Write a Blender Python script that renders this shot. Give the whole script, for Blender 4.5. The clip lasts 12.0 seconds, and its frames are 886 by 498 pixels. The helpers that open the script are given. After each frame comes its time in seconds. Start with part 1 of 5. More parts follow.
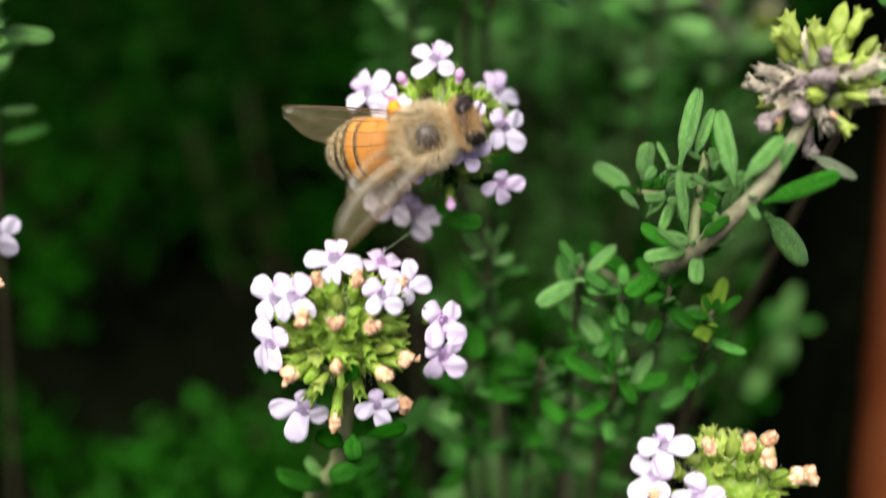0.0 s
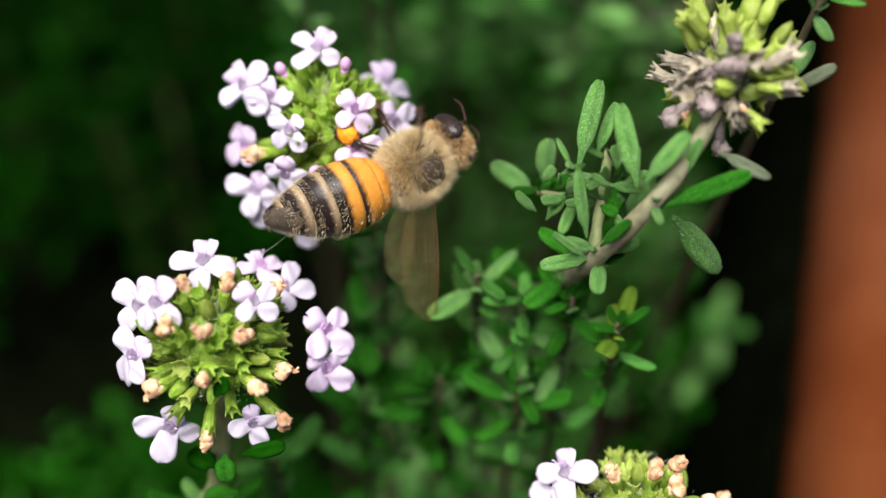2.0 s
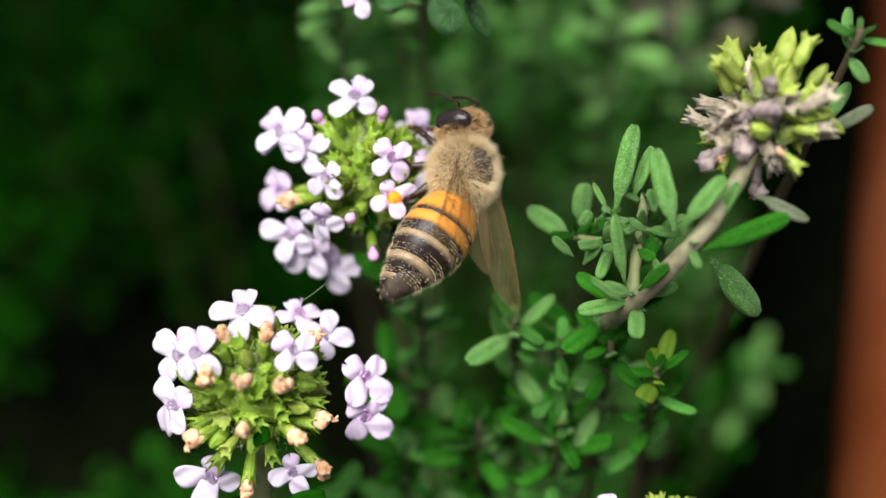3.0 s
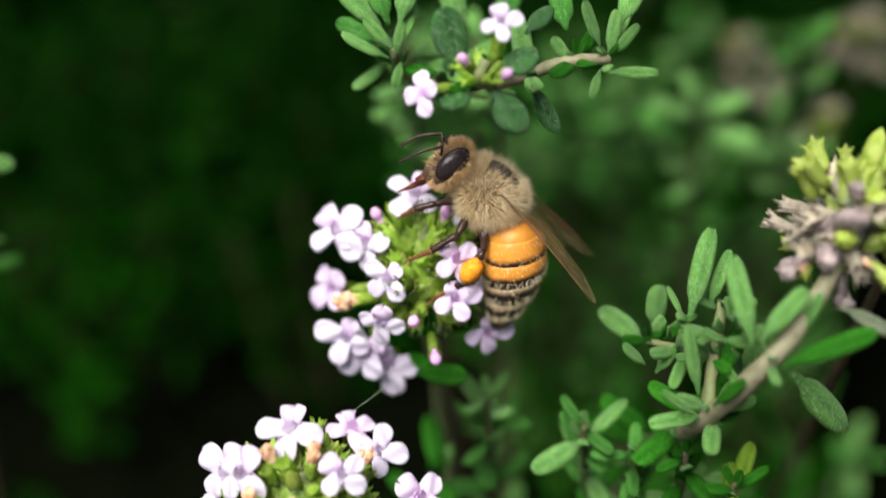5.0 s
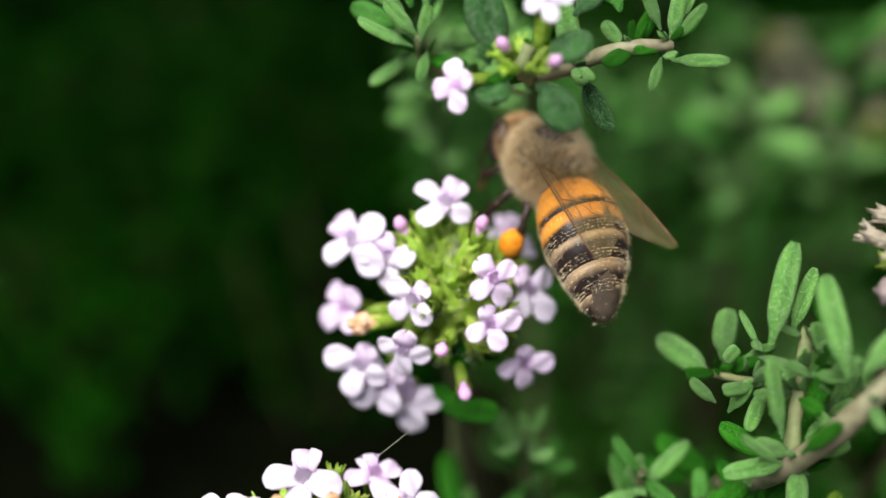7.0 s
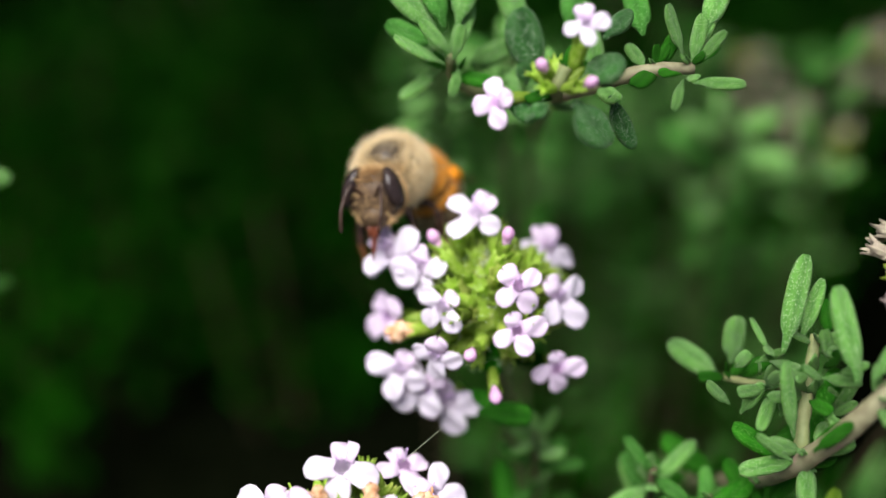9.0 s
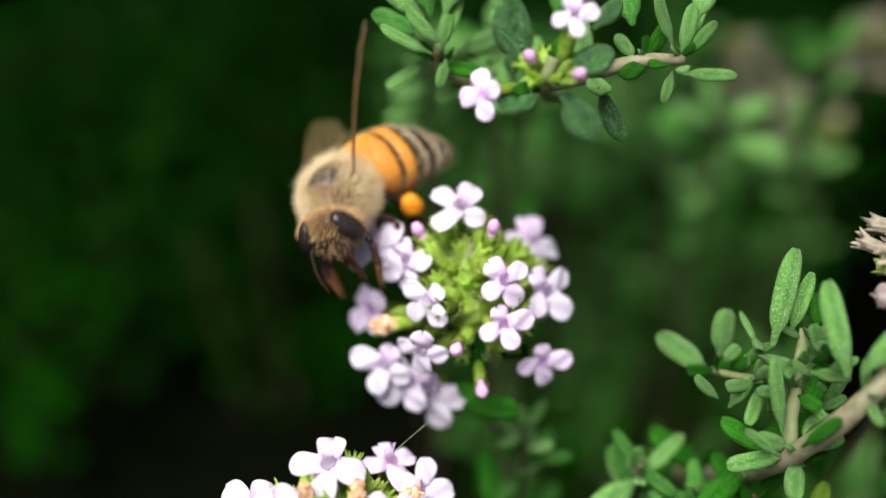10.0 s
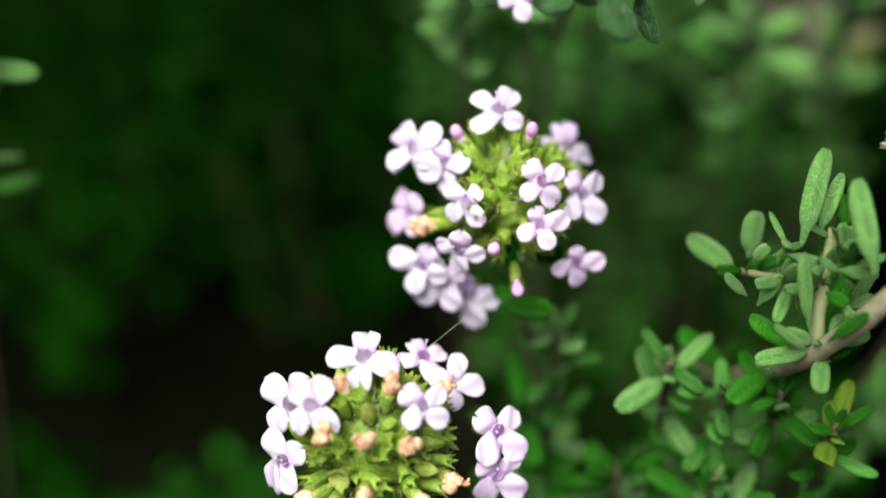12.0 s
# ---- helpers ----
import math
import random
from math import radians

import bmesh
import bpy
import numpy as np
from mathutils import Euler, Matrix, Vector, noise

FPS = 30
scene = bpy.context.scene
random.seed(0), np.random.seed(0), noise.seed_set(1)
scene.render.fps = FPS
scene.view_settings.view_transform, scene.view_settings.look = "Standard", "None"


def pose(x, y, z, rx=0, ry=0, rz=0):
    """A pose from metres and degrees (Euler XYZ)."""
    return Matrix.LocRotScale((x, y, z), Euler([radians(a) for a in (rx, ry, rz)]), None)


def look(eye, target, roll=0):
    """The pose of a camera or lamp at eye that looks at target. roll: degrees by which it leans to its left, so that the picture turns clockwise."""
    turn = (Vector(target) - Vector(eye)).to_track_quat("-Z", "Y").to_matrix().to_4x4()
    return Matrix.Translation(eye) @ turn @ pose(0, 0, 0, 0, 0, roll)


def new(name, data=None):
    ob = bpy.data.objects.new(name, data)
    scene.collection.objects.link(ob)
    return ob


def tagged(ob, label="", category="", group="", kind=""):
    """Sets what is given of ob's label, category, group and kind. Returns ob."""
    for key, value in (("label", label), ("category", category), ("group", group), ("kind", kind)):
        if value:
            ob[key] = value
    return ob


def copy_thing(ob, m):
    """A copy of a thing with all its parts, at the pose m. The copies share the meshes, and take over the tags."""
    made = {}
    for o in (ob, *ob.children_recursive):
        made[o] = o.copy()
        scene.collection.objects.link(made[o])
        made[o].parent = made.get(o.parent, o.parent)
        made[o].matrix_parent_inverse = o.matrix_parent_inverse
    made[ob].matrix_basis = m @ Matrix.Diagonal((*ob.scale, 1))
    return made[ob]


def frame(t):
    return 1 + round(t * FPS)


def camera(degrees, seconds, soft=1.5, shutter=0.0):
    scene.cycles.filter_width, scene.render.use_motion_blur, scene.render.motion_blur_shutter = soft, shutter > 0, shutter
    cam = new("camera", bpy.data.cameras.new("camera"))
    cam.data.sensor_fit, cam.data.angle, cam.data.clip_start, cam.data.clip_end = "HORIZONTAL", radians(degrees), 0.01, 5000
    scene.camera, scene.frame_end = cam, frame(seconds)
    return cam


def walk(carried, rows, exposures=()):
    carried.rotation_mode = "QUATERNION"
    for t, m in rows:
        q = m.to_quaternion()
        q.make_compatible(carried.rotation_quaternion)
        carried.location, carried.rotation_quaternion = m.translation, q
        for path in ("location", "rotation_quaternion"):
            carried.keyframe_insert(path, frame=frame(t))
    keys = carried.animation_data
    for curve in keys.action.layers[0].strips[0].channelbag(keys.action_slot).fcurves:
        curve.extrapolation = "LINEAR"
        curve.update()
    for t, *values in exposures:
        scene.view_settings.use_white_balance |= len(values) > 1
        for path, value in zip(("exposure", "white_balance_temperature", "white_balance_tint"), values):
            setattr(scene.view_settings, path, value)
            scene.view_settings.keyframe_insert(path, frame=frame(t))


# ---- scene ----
cam = camera(40, 12.0, 1.5, 0.5)
# macro lens held about 7 cm from the flowers
cam.data.dof.use_dof = True
cam.data.dof.aperture_fstop = 13.5
PATH = [
    (0.0, look((0.00114, -0.07295, 0.24630), (0.00109, -0.01905, 0.19415), -0.22)),
    (0.5, look((0.00150, -0.07059, 0.24724), (0.00201, -0.01515, 0.19674), 0.04)),
    (1.0, look((0.00305, -0.06966, 0.24402), (0.00421, -0.01526, 0.19240), 0.33)),
    (1.5, look((0.00334, -0.06766, 0.24257), (0.00471, -0.01314, 0.19108), 0.63)),
    (2.0, look((0.00629, -0.06667, 0.24134), (0.00879, -0.01304, 0.18897), 1.48)),
    (2.5, look((0.00550, -0.06651, 0.24188), (0.00704, -0.01197, 0.19041), 0.32)),
    (4.5, look((0.00999, -0.06526, 0.24191), (0.00608, -0.00902, 0.19245), -3.01)),
    (5.0, look((0.00824, -0.06185, 0.24228), (0.00258, -0.00473, 0.19401), -3.90)),
    (5.5, look((0.00834, -0.05817, 0.23902), (0.00246, -0.00047, 0.19146), -4.04)),
    (6.0, look((0.00591, -0.05363, 0.23624), (-0.00069, 0.00425, 0.18901), -4.57)),
    (6.5, look((0.00666, -0.05357, 0.23506), (-0.00039, 0.00398, 0.18748), -5.10)),
    (8.5, look((0.00137, -0.05543, 0.23883), (0.00038, 0.00287, 0.19166), -0.52)),
    (9.0, look((0.00080, -0.05635, 0.23811), (-0.00114, 0.00170, 0.19066), -1.14)),
    (9.5, look((0.00000, -0.05546, 0.23854), (-0.00000, 0.00199, 0.19033), -0.00)),
    (10.0, look((0.00111, -0.05543, 0.23814), (-0.00038, 0.00190, 0.18981), -0.75)),
    (10.5, look((0.00017, -0.05448, 0.23783), (-0.00040, 0.00261, 0.18919), 0.10)),
    (11.0, look((-0.00007, -0.05611, 0.23819), (0.00012, 0.00085, 0.18941), 0.57)),
    (11.5, look((-0.00005, -0.05747, 0.23782), (-0.00182, -0.00127, 0.18818), -1.13)),
    (12.0, look((0.00031, -0.05803, 0.23788), (-0.00247, -0.00343, 0.18653), -1.50)),
]
walk(cam, PATH, [(0.0, 0.85), (12.0, 0.85)])

# ---- light: bright overcast sky with a soft high sun ----
world = bpy.data.worlds.new("overcast_sky")
scene.world = world
world.use_nodes = True
wn = world.node_tree.nodes
sky = wn.new("ShaderNodeTexSky")
sky.sky_type = 'NISHITA'
sky.sun_disc = False
sky.sun_elevation = radians(68)
sky.sun_rotation = radians(-25)
sky.air_density, sky.dust_density = 1.0, 4.0
wn["Background"].inputs[1].default_value = 0.06
world.node_tree.links.new(sky.outputs[0], wn["Background"].inputs[0])
sun = new("sun", bpy.data.lights.new("sun", 'SUN'))
sun.data.energy, sun.data.angle, sun.data.color = 4.5, radians(40), (1.0, 0.985, 0.96)
sun.matrix_world = look((-0.22, -0.3, 0.93), (0, 0, 0))

K = 0.001          # everything below is laid out in millimetres
Z0 = 192.0         # height of the flowers over the ground


def P(x, y, z):
    """A place in millimetres from the middle of the flowers."""
    return Vector((x * K, y * K, (z + Z0) * K))


# ---- materials ----
def shader(name, rough=0.6, metallic=0.0, specular=0.25):
    m = bpy.data.materials.new(name)
    m.use_nodes = True
    nt = m.node_tree
    b = nt.nodes["Principled BSDF"]
    b.inputs["Roughness"].default_value = rough
    b.inputs["Metallic"].default_value = metallic
    b.inputs["Specular IOR Level"].default_value = specular
    return m, nt, b


def noise_ramp(nt, scale, stops, detail=4.0, coord="Object", kind="ShaderNodeTexNoise"):
    """Noise on the thing's own space, turned into colours. Returns the colour socket and the noise node."""
    tc = nt.nodes.new("ShaderNodeTexCoord")
    tex = nt.nodes.new(kind)
    tex.inputs["Scale"].default_value = scale
    if kind == "ShaderNodeTexNoise":
        tex.inputs["Detail"].default_value = detail
    nt.links.new(tc.outputs[coord], tex.inputs["Vector"])
    ramp = nt.nodes.new("ShaderNodeValToRGB")
    e = ramp.color_ramp.elements
    e[0].position, e[0].color = stops[0][0], (*stops[0][1], 1)
    e[1].position, e[1].color = stops[-1][0], (*stops[-1][1], 1)
    for pos, col in stops[1:-1]:
        n = e.new(pos)
        n.color = (*col, 1)
    nt.links.new(tex.outputs[0], ramp.inputs[0])
    return ramp.outputs[0], tex


def blend(nt, fac, a, b, mode='MIX'):
    mix = nt.nodes.new("ShaderNodeMix")
    mix.data_type, mix.blend_type = 'RGBA', mode
    for sock, val in ((mix.inputs[0], fac), (mix.inputs[6], a), (mix.inputs[7], b)):
        if isinstance(val, (int, float)):
            sock.default_value = val
        elif isinstance(val, tuple):
            sock.default_value = (*val, 1)
        else:
            nt.links.new(val, sock)
    return mix.outputs[2]


def bump(nt, b, height, strength, distance):
    n = nt.nodes.new("ShaderNodeBump")
    n.inputs["Strength"].default_value, n.inputs["Distance"].default_value = strength, distance
    nt.links.new(height, n.inputs["Height"])
    nt.links.new(n.outputs[0], b.inputs["Normal"])


def see_through(m, nt, b, colour, amount):
    """Lets light through a thin sheet."""
    tr = nt.nodes.new("ShaderNodeBsdfTranslucent")
    if isinstance(colour, tuple):
        tr.inputs[0].default_value = (*colour, 1)
    else:
        nt.links.new(colour, tr.inputs[0])
    mix = nt.nodes.new("ShaderNodeMixShader")
    mix.inputs[0].default_value = amount
    nt.links.new(b.outputs[0], mix.inputs[1])
    nt.links.new(tr.outputs[0], mix.inputs[2])
    nt.links.new(mix.outputs[0], nt.nodes["Material Output"].inputs[0])


def vary(nt, colour, amount=0.3):
    """Each piece a little lighter or darker than its neighbours."""
    info = nt.nodes.new("ShaderNodeObjectInfo")
    mr = nt.nodes.new("ShaderNodeMapRange")
    mr.inputs[3].default_value, mr.inputs[4].default_value = 1 - amount, 1 + amount
    nt.links.new(info.outputs["Random"], mr.inputs[0])
    hsv = nt.nodes.new("ShaderNodeHueSaturation")
    nt.links.new(mr.outputs[0], hsv.inputs["Value"])
    nt.links.new(colour, hsv.inputs["Color"])
    return hsv.outputs[0]


def leaf_material(name, dark, light, speck, gloss=0.5, sheen=0.0, fine=26.0, wax=0.04):
    m, nt, b = shader(name, gloss, specular=wax)
    b.inputs["Sheen Weight"].default_value = sheen
    b.inputs["Sheen Roughness"].default_value = 0.45
    b.inputs["Sheen Tint"].default_value = (0.75, 0.9, 0.68, 1)
    col, tex = noise_ramp(nt, 2600, [(0.3, dark), (0.7, light)], 6)
    dots, vor = noise_ramp(nt, 1.0, [(0.0, (1, 1, 1)), (0.19, (1, 1, 1)), (0.31, (0, 0, 0))], coord="Generated", kind="ShaderNodeTexVoronoi")
    wide, w2 = noise_ramp(nt, 800, [(0.35, (0.68, 0.72, 0.7)), (0.65, (1.15, 1.12, 1.1))], 3)
    rib = nt.nodes.new("ShaderNodeTexCoord")
    stretch = nt.nodes.new("ShaderNodeMapping")
    stretch.inputs["Scale"].default_value = (fine * 0.62, fine * 0.3, fine * 1.05)
    nt.links.new(rib.outputs["Generated"], stretch.inputs["Vector"])
    nt.links.new(stretch.outputs[0], vor.inputs["Vector"])
    across = nt.nodes.new("ShaderNodeSeparateXYZ")
    nt.links.new(rib.outputs["Generated"], across.inputs[0])
    off = nt.nodes.new("ShaderNodeMath")
    off.operation = 'SUBTRACT'
    off.inputs[1].default_value = 0.5
    nt.links.new(across.outputs[0], off.inputs[0])
    side = nt.nodes.new("ShaderNodeMath")
    side.operation = 'ABSOLUTE'
    nt.links.new(off.outputs[0], side.inputs[0])
    vein = nt.nodes.new("ShaderNodeValToRGB")
    e = vein.color_ramp.elements
    e[0].position, e[0].color = 0.0, (0.76, 0.79, 0.76, 1)
    e[1].position, e[1].color = 0.5, (1.6, 1.4, 0.9, 1)
    for at, grey in ((0.04, 0.86), (0.12, 1.0), (0.43, 1.04)):
        e.new(at).color = (grey, grey, grey, 1)
    nt.links.new(side.outputs[0], vein.inputs[0])
    col = blend(nt, 1.0, blend(nt, 1.0, col, wide, 'MULTIPLY'), vein.outputs[0], 'MULTIPLY')
    col = vary(nt, blend(nt, dots, col, speck), 0.3)
    nt.links.new(col, b.inputs["Base Color"])
    relief = nt.nodes.new("ShaderNodeMath")
    relief.operation = 'MULTIPLY_ADD'
    relief.inputs[1].default_value = -1.2
    nt.links.new(vor.outputs[0], relief.inputs[0])
    nt.links.new(tex.outputs[0], relief.inputs[2])
    bump(nt, b, relief.outputs[0], 0.8, 0.00012)
    see_through(m, nt, b, light, 0.16)
    return m


LEAF = leaf_material("thyme_leaf_green", (0.011, 0.092, 0.004), (0.03, 0.175, 0.01), (0.1, 0.26, 0.05))
LEAF_PALE = leaf_material("thyme_leaf_pale", (0.055, 0.2, 0.026), (0.17, 0.41, 0.075), (0.52, 0.68, 0.38), 0.42, 0.1, 30.0, 0.25)
LEAF_MID = leaf_material("thyme_leaf_fresh", (0.03, 0.14, 0.018), (0.085, 0.27, 0.045), (0.22, 0.42, 0.14))
LEAF_SPECK = leaf_material("thyme_leaf_speckled", (0.012, 0.085, 0.009), (0.036, 0.17, 0.022), (0.62, 0.76, 0.54), 0.45, 0.06, 34.0, 0.15)
# leaf green taken far below real foliage: deep shade put into the colour
LEAF_SHADED = leaf_material("thyme_leaf_shaded", (0.003, 0.037, 0.001), (0.008, 0.066, 0.002), (0.02, 0.08, 0.008), 0.8, wax=0.0)
LEAF_YELLOW = leaf_material("thyme_leaf_yellow", (0.09, 0.2, 0.015), (0.22, 0.36, 0.03), (0.3, 0.4, 0.1))
LEAF_DRY = leaf_material("thyme_leaf_dry", (0.1, 0.14, 0.07), (0.24, 0.26, 0.17), (0.4, 0.4, 0.3), 0.7)


def simple(name, stops, scale=1500, rough=0.6, let=0.0, relief=0.2, vary_by=0.15):
    m, nt, b = shader(name, rough)
    col, tex = noise_ramp(nt, scale, stops, 5)
    col = vary(nt, col, vary_by)
    nt.links.new(col, b.inputs["Base Color"])
    if relief:
        bump(nt, b, tex.outputs[0], relief, 0.0001)
    if let:
        see_through(m, nt, b, col, let)
    return m


STEM = simple("thyme_stem_green", [(0.3, (0.13, 0.16, 0.06)), (0.7, (0.26, 0.27, 0.12))], 900)
STEM_BROWN = simple("thyme_stem_brown", [(0.3, (0.035, 0.026, 0.014)), (0.7, (0.075, 0.06, 0.03))], 900)
STEM_WOODY = simple("thyme_stem_woody", [(0.3, (0.14, 0.12, 0.07)), (0.55, (0.24, 0.23, 0.13)), (0.75, (0.26, 0.16, 0.14))], 900)
CALYX = simple("calyx_green", [(0.25, (0.17, 0.32, 0.02)), (0.5, (0.3, 0.46, 0.05)), (0.68, (0.45, 0.56, 0.13)), (0.78, (0.4, 0.3, 0.14))], 2200, 0.5, 0.45, 0.12, 0.35)
CALYX_LIME = simple("calyx_lime", [(0.25, (0.22, 0.33, 0.03)), (0.6, (0.42, 0.5, 0.1)), (0.75, (0.45, 0.4, 0.24))], 1800, 0.5, 0.35, 0.3, 0.25)
CALYX_DRY = simple("calyx_dry", [(0.25, (0.2, 0.16, 0.12)), (0.5, (0.38, 0.32, 0.24)), (0.75, (0.48, 0.45, 0.3))], 2200, 0.75, 0.2, 0.3, 0.35)
SPENT = simple("withered_petal", [(0.25, (0.4, 0.14, 0.05)), (0.45, (0.7, 0.4, 0.22)), (0.75, (0.85, 0.62, 0.46))], 2600, 0.7, 0.15, 0.6, 0.2)
SPENT_GREY = simple("withered_petal_grey", [(0.25, (0.13, 0.1, 0.09)), (0.5, (0.27, 0.21, 0.2)), (0.75, (0.42, 0.36, 0.3))], 2600, 0.75, 0.15, 0.6, 0.3)
BUD = simple("bud_pink", [(0.25, (0.62, 0.3, 0.55)), (0.75, (0.8, 0.52, 0.74))], 1600, 0.5, 0.25, 0.2)
STAMEN = simple("stamen_purple", [(0.3, (0.56, 0.36, 0.66)), (0.7, (0.72, 0.56, 0.8))], 3000, 0.5)
FUZZ = simple("plant_fuzz", [(0.3, (0.5, 0.58, 0.36)), (0.7, (0.7, 0.74, 0.55))], 3000, 0.6, 0.4, 0)


def petal_material(name, edge, heart):
    """Petals are nearly white, and pinker towards the throat, which lies at the petal's own origin."""
    m, nt, b = shader(name, 0.55)
    tc = nt.nodes.new("ShaderNodeTexCoord")
    ln = nt.nodes.new("ShaderNodeVectorMath")
    ln.operation = 'LENGTH'
    nt.links.new(tc.outputs["Object"], ln.inputs[0])
    mr = nt.nodes.new("ShaderNodeMapRange")
    mr.inputs[1].default_value, mr.inputs[2].default_value = 0.0001, 0.0006
    nt.links.new(ln.outputs["Value"], mr.inputs[0])
    col = blend(nt, mr.outputs[0], heart, edge)
    streak, tex = noise_ramp(nt, 2600, [(0.3, (0.92, 0.88, 0.95)), (0.7, (1, 1, 1))], 4)
    col = vary(nt, blend(nt, 1.0, col, streak, 'MULTIPLY'), 0.04)
    nt.links.new(col, b.inputs["Base Color"])
    bump(nt, b, tex.outputs[0], 0.15, 0.0001)
    see_through(m, nt, b, col, 0.38)
    return m


PETAL = petal_material("petal_white_lilac", (0.76, 0.7, 0.77), (0.75, 0.63, 0.77))
PETAL_PINK = petal_material("petal_pink_lilac", (0.82, 0.69, 0.82), (0.76, 0.5, 0.76))


# ---- mesh helpers: all sizes in millimetres ----
def mesh_of(name, verts, faces, material, smooth=True):
    me = bpy.data.meshes.new(name)
    me.from_pydata([(v[0] * K, v[1] * K, v[2] * K) for v in verts], [], faces)
    me.materials.append(material)
    if smooth:
        me.polygons.foreach_set("use_smooth", [True] * len(me.polygons))
    me.update()
    return me


def part(name, data, parent, m=None, label=""):
    """Links a mesh as one part under a thing or a part."""
    ob = new(name, data)
    ob.parent = parent
    if m is not None:
        ob.matrix_local = m
    return tagged(ob, label)


def aim(place, along, towards=(0, 0, 1), roll=0.0):
    """A pose in millimetres whose z runs along a direction and whose y leans towards another."""
    z = Vector(along).normalized()
    t = Vector(towards)
    x = t.cross(z)
    if x.length < 1e-4:
        x = Vector((1, 0, 0)).cross(z)
        if x.length < 1e-4:
            x = Vector((0, 1, 0))
    x.normalize()
    y = z.cross(x)
    m = Matrix((x, y, z)).transposed().to_4x4()
    return Matrix.Translation(Vector(place) * K) @ m @ pose(0, 0, 0, 0, 0, roll)


def sheet(fn, nu, nv, thick):
    """A thin closed sheet over fn(u, v), with real thickness."""
    pts = [[Vector(fn(i / nu, j / nv)) for j in range(nv + 1)] for i in range(nu + 1)]
    top, low = [], []
    for i in range(nu + 1):
        for j in range(nv + 1):
            du = pts[min(i + 1, nu)][j] - pts[max(i - 1, 0)][j]
            dv = pts[i][min(j + 1, nv)] - pts[i][max(j - 1, 0)]
            n = du.cross(dv)
            n = n.normalized() if n.length > 1e-9 else Vector((0, 0, 1))
            top.append(pts[i][j] + n * thick / 2)
            low.append(pts[i][j] - n * thick / 2)
    w, n = nv + 1, len(top)
    faces = []
    for i in range(nu):
        for j in range(nv):
            a, b, c, d = i * w + j, (i + 1) * w + j, (i + 1) * w + j + 1, i * w + j + 1
            faces += [(a, b, c, d), (n + d, n + c, n + b, n + a)]
    rim = [i * w for i in range(nu + 1)] + [nu * w + j for j in range(1, w)] + [i * w + nv for i in range(nu - 1, -1, -1)] + [j for j in range(nv - 1, 0, -1)]
    for a, b in zip(rim, rim[1:] + rim[:1]):
        faces.append((b, a, n + a, n + b))
    return top + low, faces


def smooth_path(points, steps=6):
    """A Catmull-Rom line through the points."""
    p = [Vector(q) for q in points]
    p = [p[0] * 2 - p[1]] + p + [p[-1] * 2 - p[-2]]
    out = []
    for i in range(1, len(p) - 2):
        for s in range(steps):
            t = s / steps
            out.append(0.5 * (2 * p[i] + (p[i + 1] - p[i - 1]) * t + (2 * p[i - 1] - 5 * p[i] + 4 * p[i + 1] - p[i + 2]) * t * t
                              + (3 * p[i] - p[i - 1] - 3 * p[i + 1] + p[i + 2]) * t ** 3))
    out.append(p[-2])
    return out


def tube(points, radii, seg=8, wobble=0.0, rng=None):
    """A closed round tube along points with a radius at each."""
    pts = [Vector(q) for q in points]
    if isinstance(radii, (int, float)):
        radii = [radii] * len(pts)
    verts, faces = [], []
    side = None
    for k, q in enumerate(pts):
        d = (pts[min(k + 1, len(pts) - 1)] - pts[max(k - 1, 0)]).normalized()
        if side is None:
            side = d.orthogonal().normalized()
        side = (side - d * side.dot(d)).normalized()
        up = d.cross(side)
        for s in range(seg):
            a = 2 * math.pi * s / seg
            r = radii[k] * (1 + (rng.uniform(-wobble, wobble) if rng else 0))
            verts.append(q + (side * math.cos(a) + up * math.sin(a)) * r)
    for k in range(len(pts) - 1):
        for s in range(seg):
            a, b = k * seg + s, k * seg + (s + 1) % seg
            faces.append((a, b, b + seg, a + seg))
    faces.append(tuple(range(seg - 1, -1, -1)))
    faces.append(tuple((len(pts) - 1) * seg + s for s in range(seg)))
    return verts, faces


def joined(*pieces):
    verts, faces = [], []
    for v, f in pieces:
        n = len(verts)
        verts += v
        faces += [tuple(i + n for i in face) for face in f]
    return verts, faces


def ball(centre, r, nu=10, nv=8, bumpy=0.0, rng=None):
    """A closed ellipsoid with an uneven skin."""
    c, r = Vector(centre), Vector((r, r, r)) if isinstance(r, (int, float)) else Vector(r)
    verts, faces = [c + Vector((0, 0, r.z))], []
    for j in range(1, nv):
        b = math.pi * j / nv
        for i in range(nu):
            a = 2 * math.pi * i / nu
            k = 1 + (rng.uniform(-bumpy, bumpy) if rng else 0)
            verts.append(c + Vector((r.x * math.sin(b) * math.cos(a) * k, r.y * math.sin(b) * math.sin(a) * k, r.z * math.cos(b) * k)))
    verts.append(c - Vector((0, 0, r.z)))
    for i in range(nu):
        faces.append((0, 1 + i, 1 + (i + 1) % nu))
        for j in range(nv - 2):
            a, b = 1 + j * nu + i, 1 + j * nu + (i + 1) % nu
            faces.append((a, a + nu, b + nu, b))
        faces.append((1 + (nv - 2) * nu + (i + 1) % nu, 1 + (nv - 2) * nu + i, len(verts) - 1))
    return verts, faces


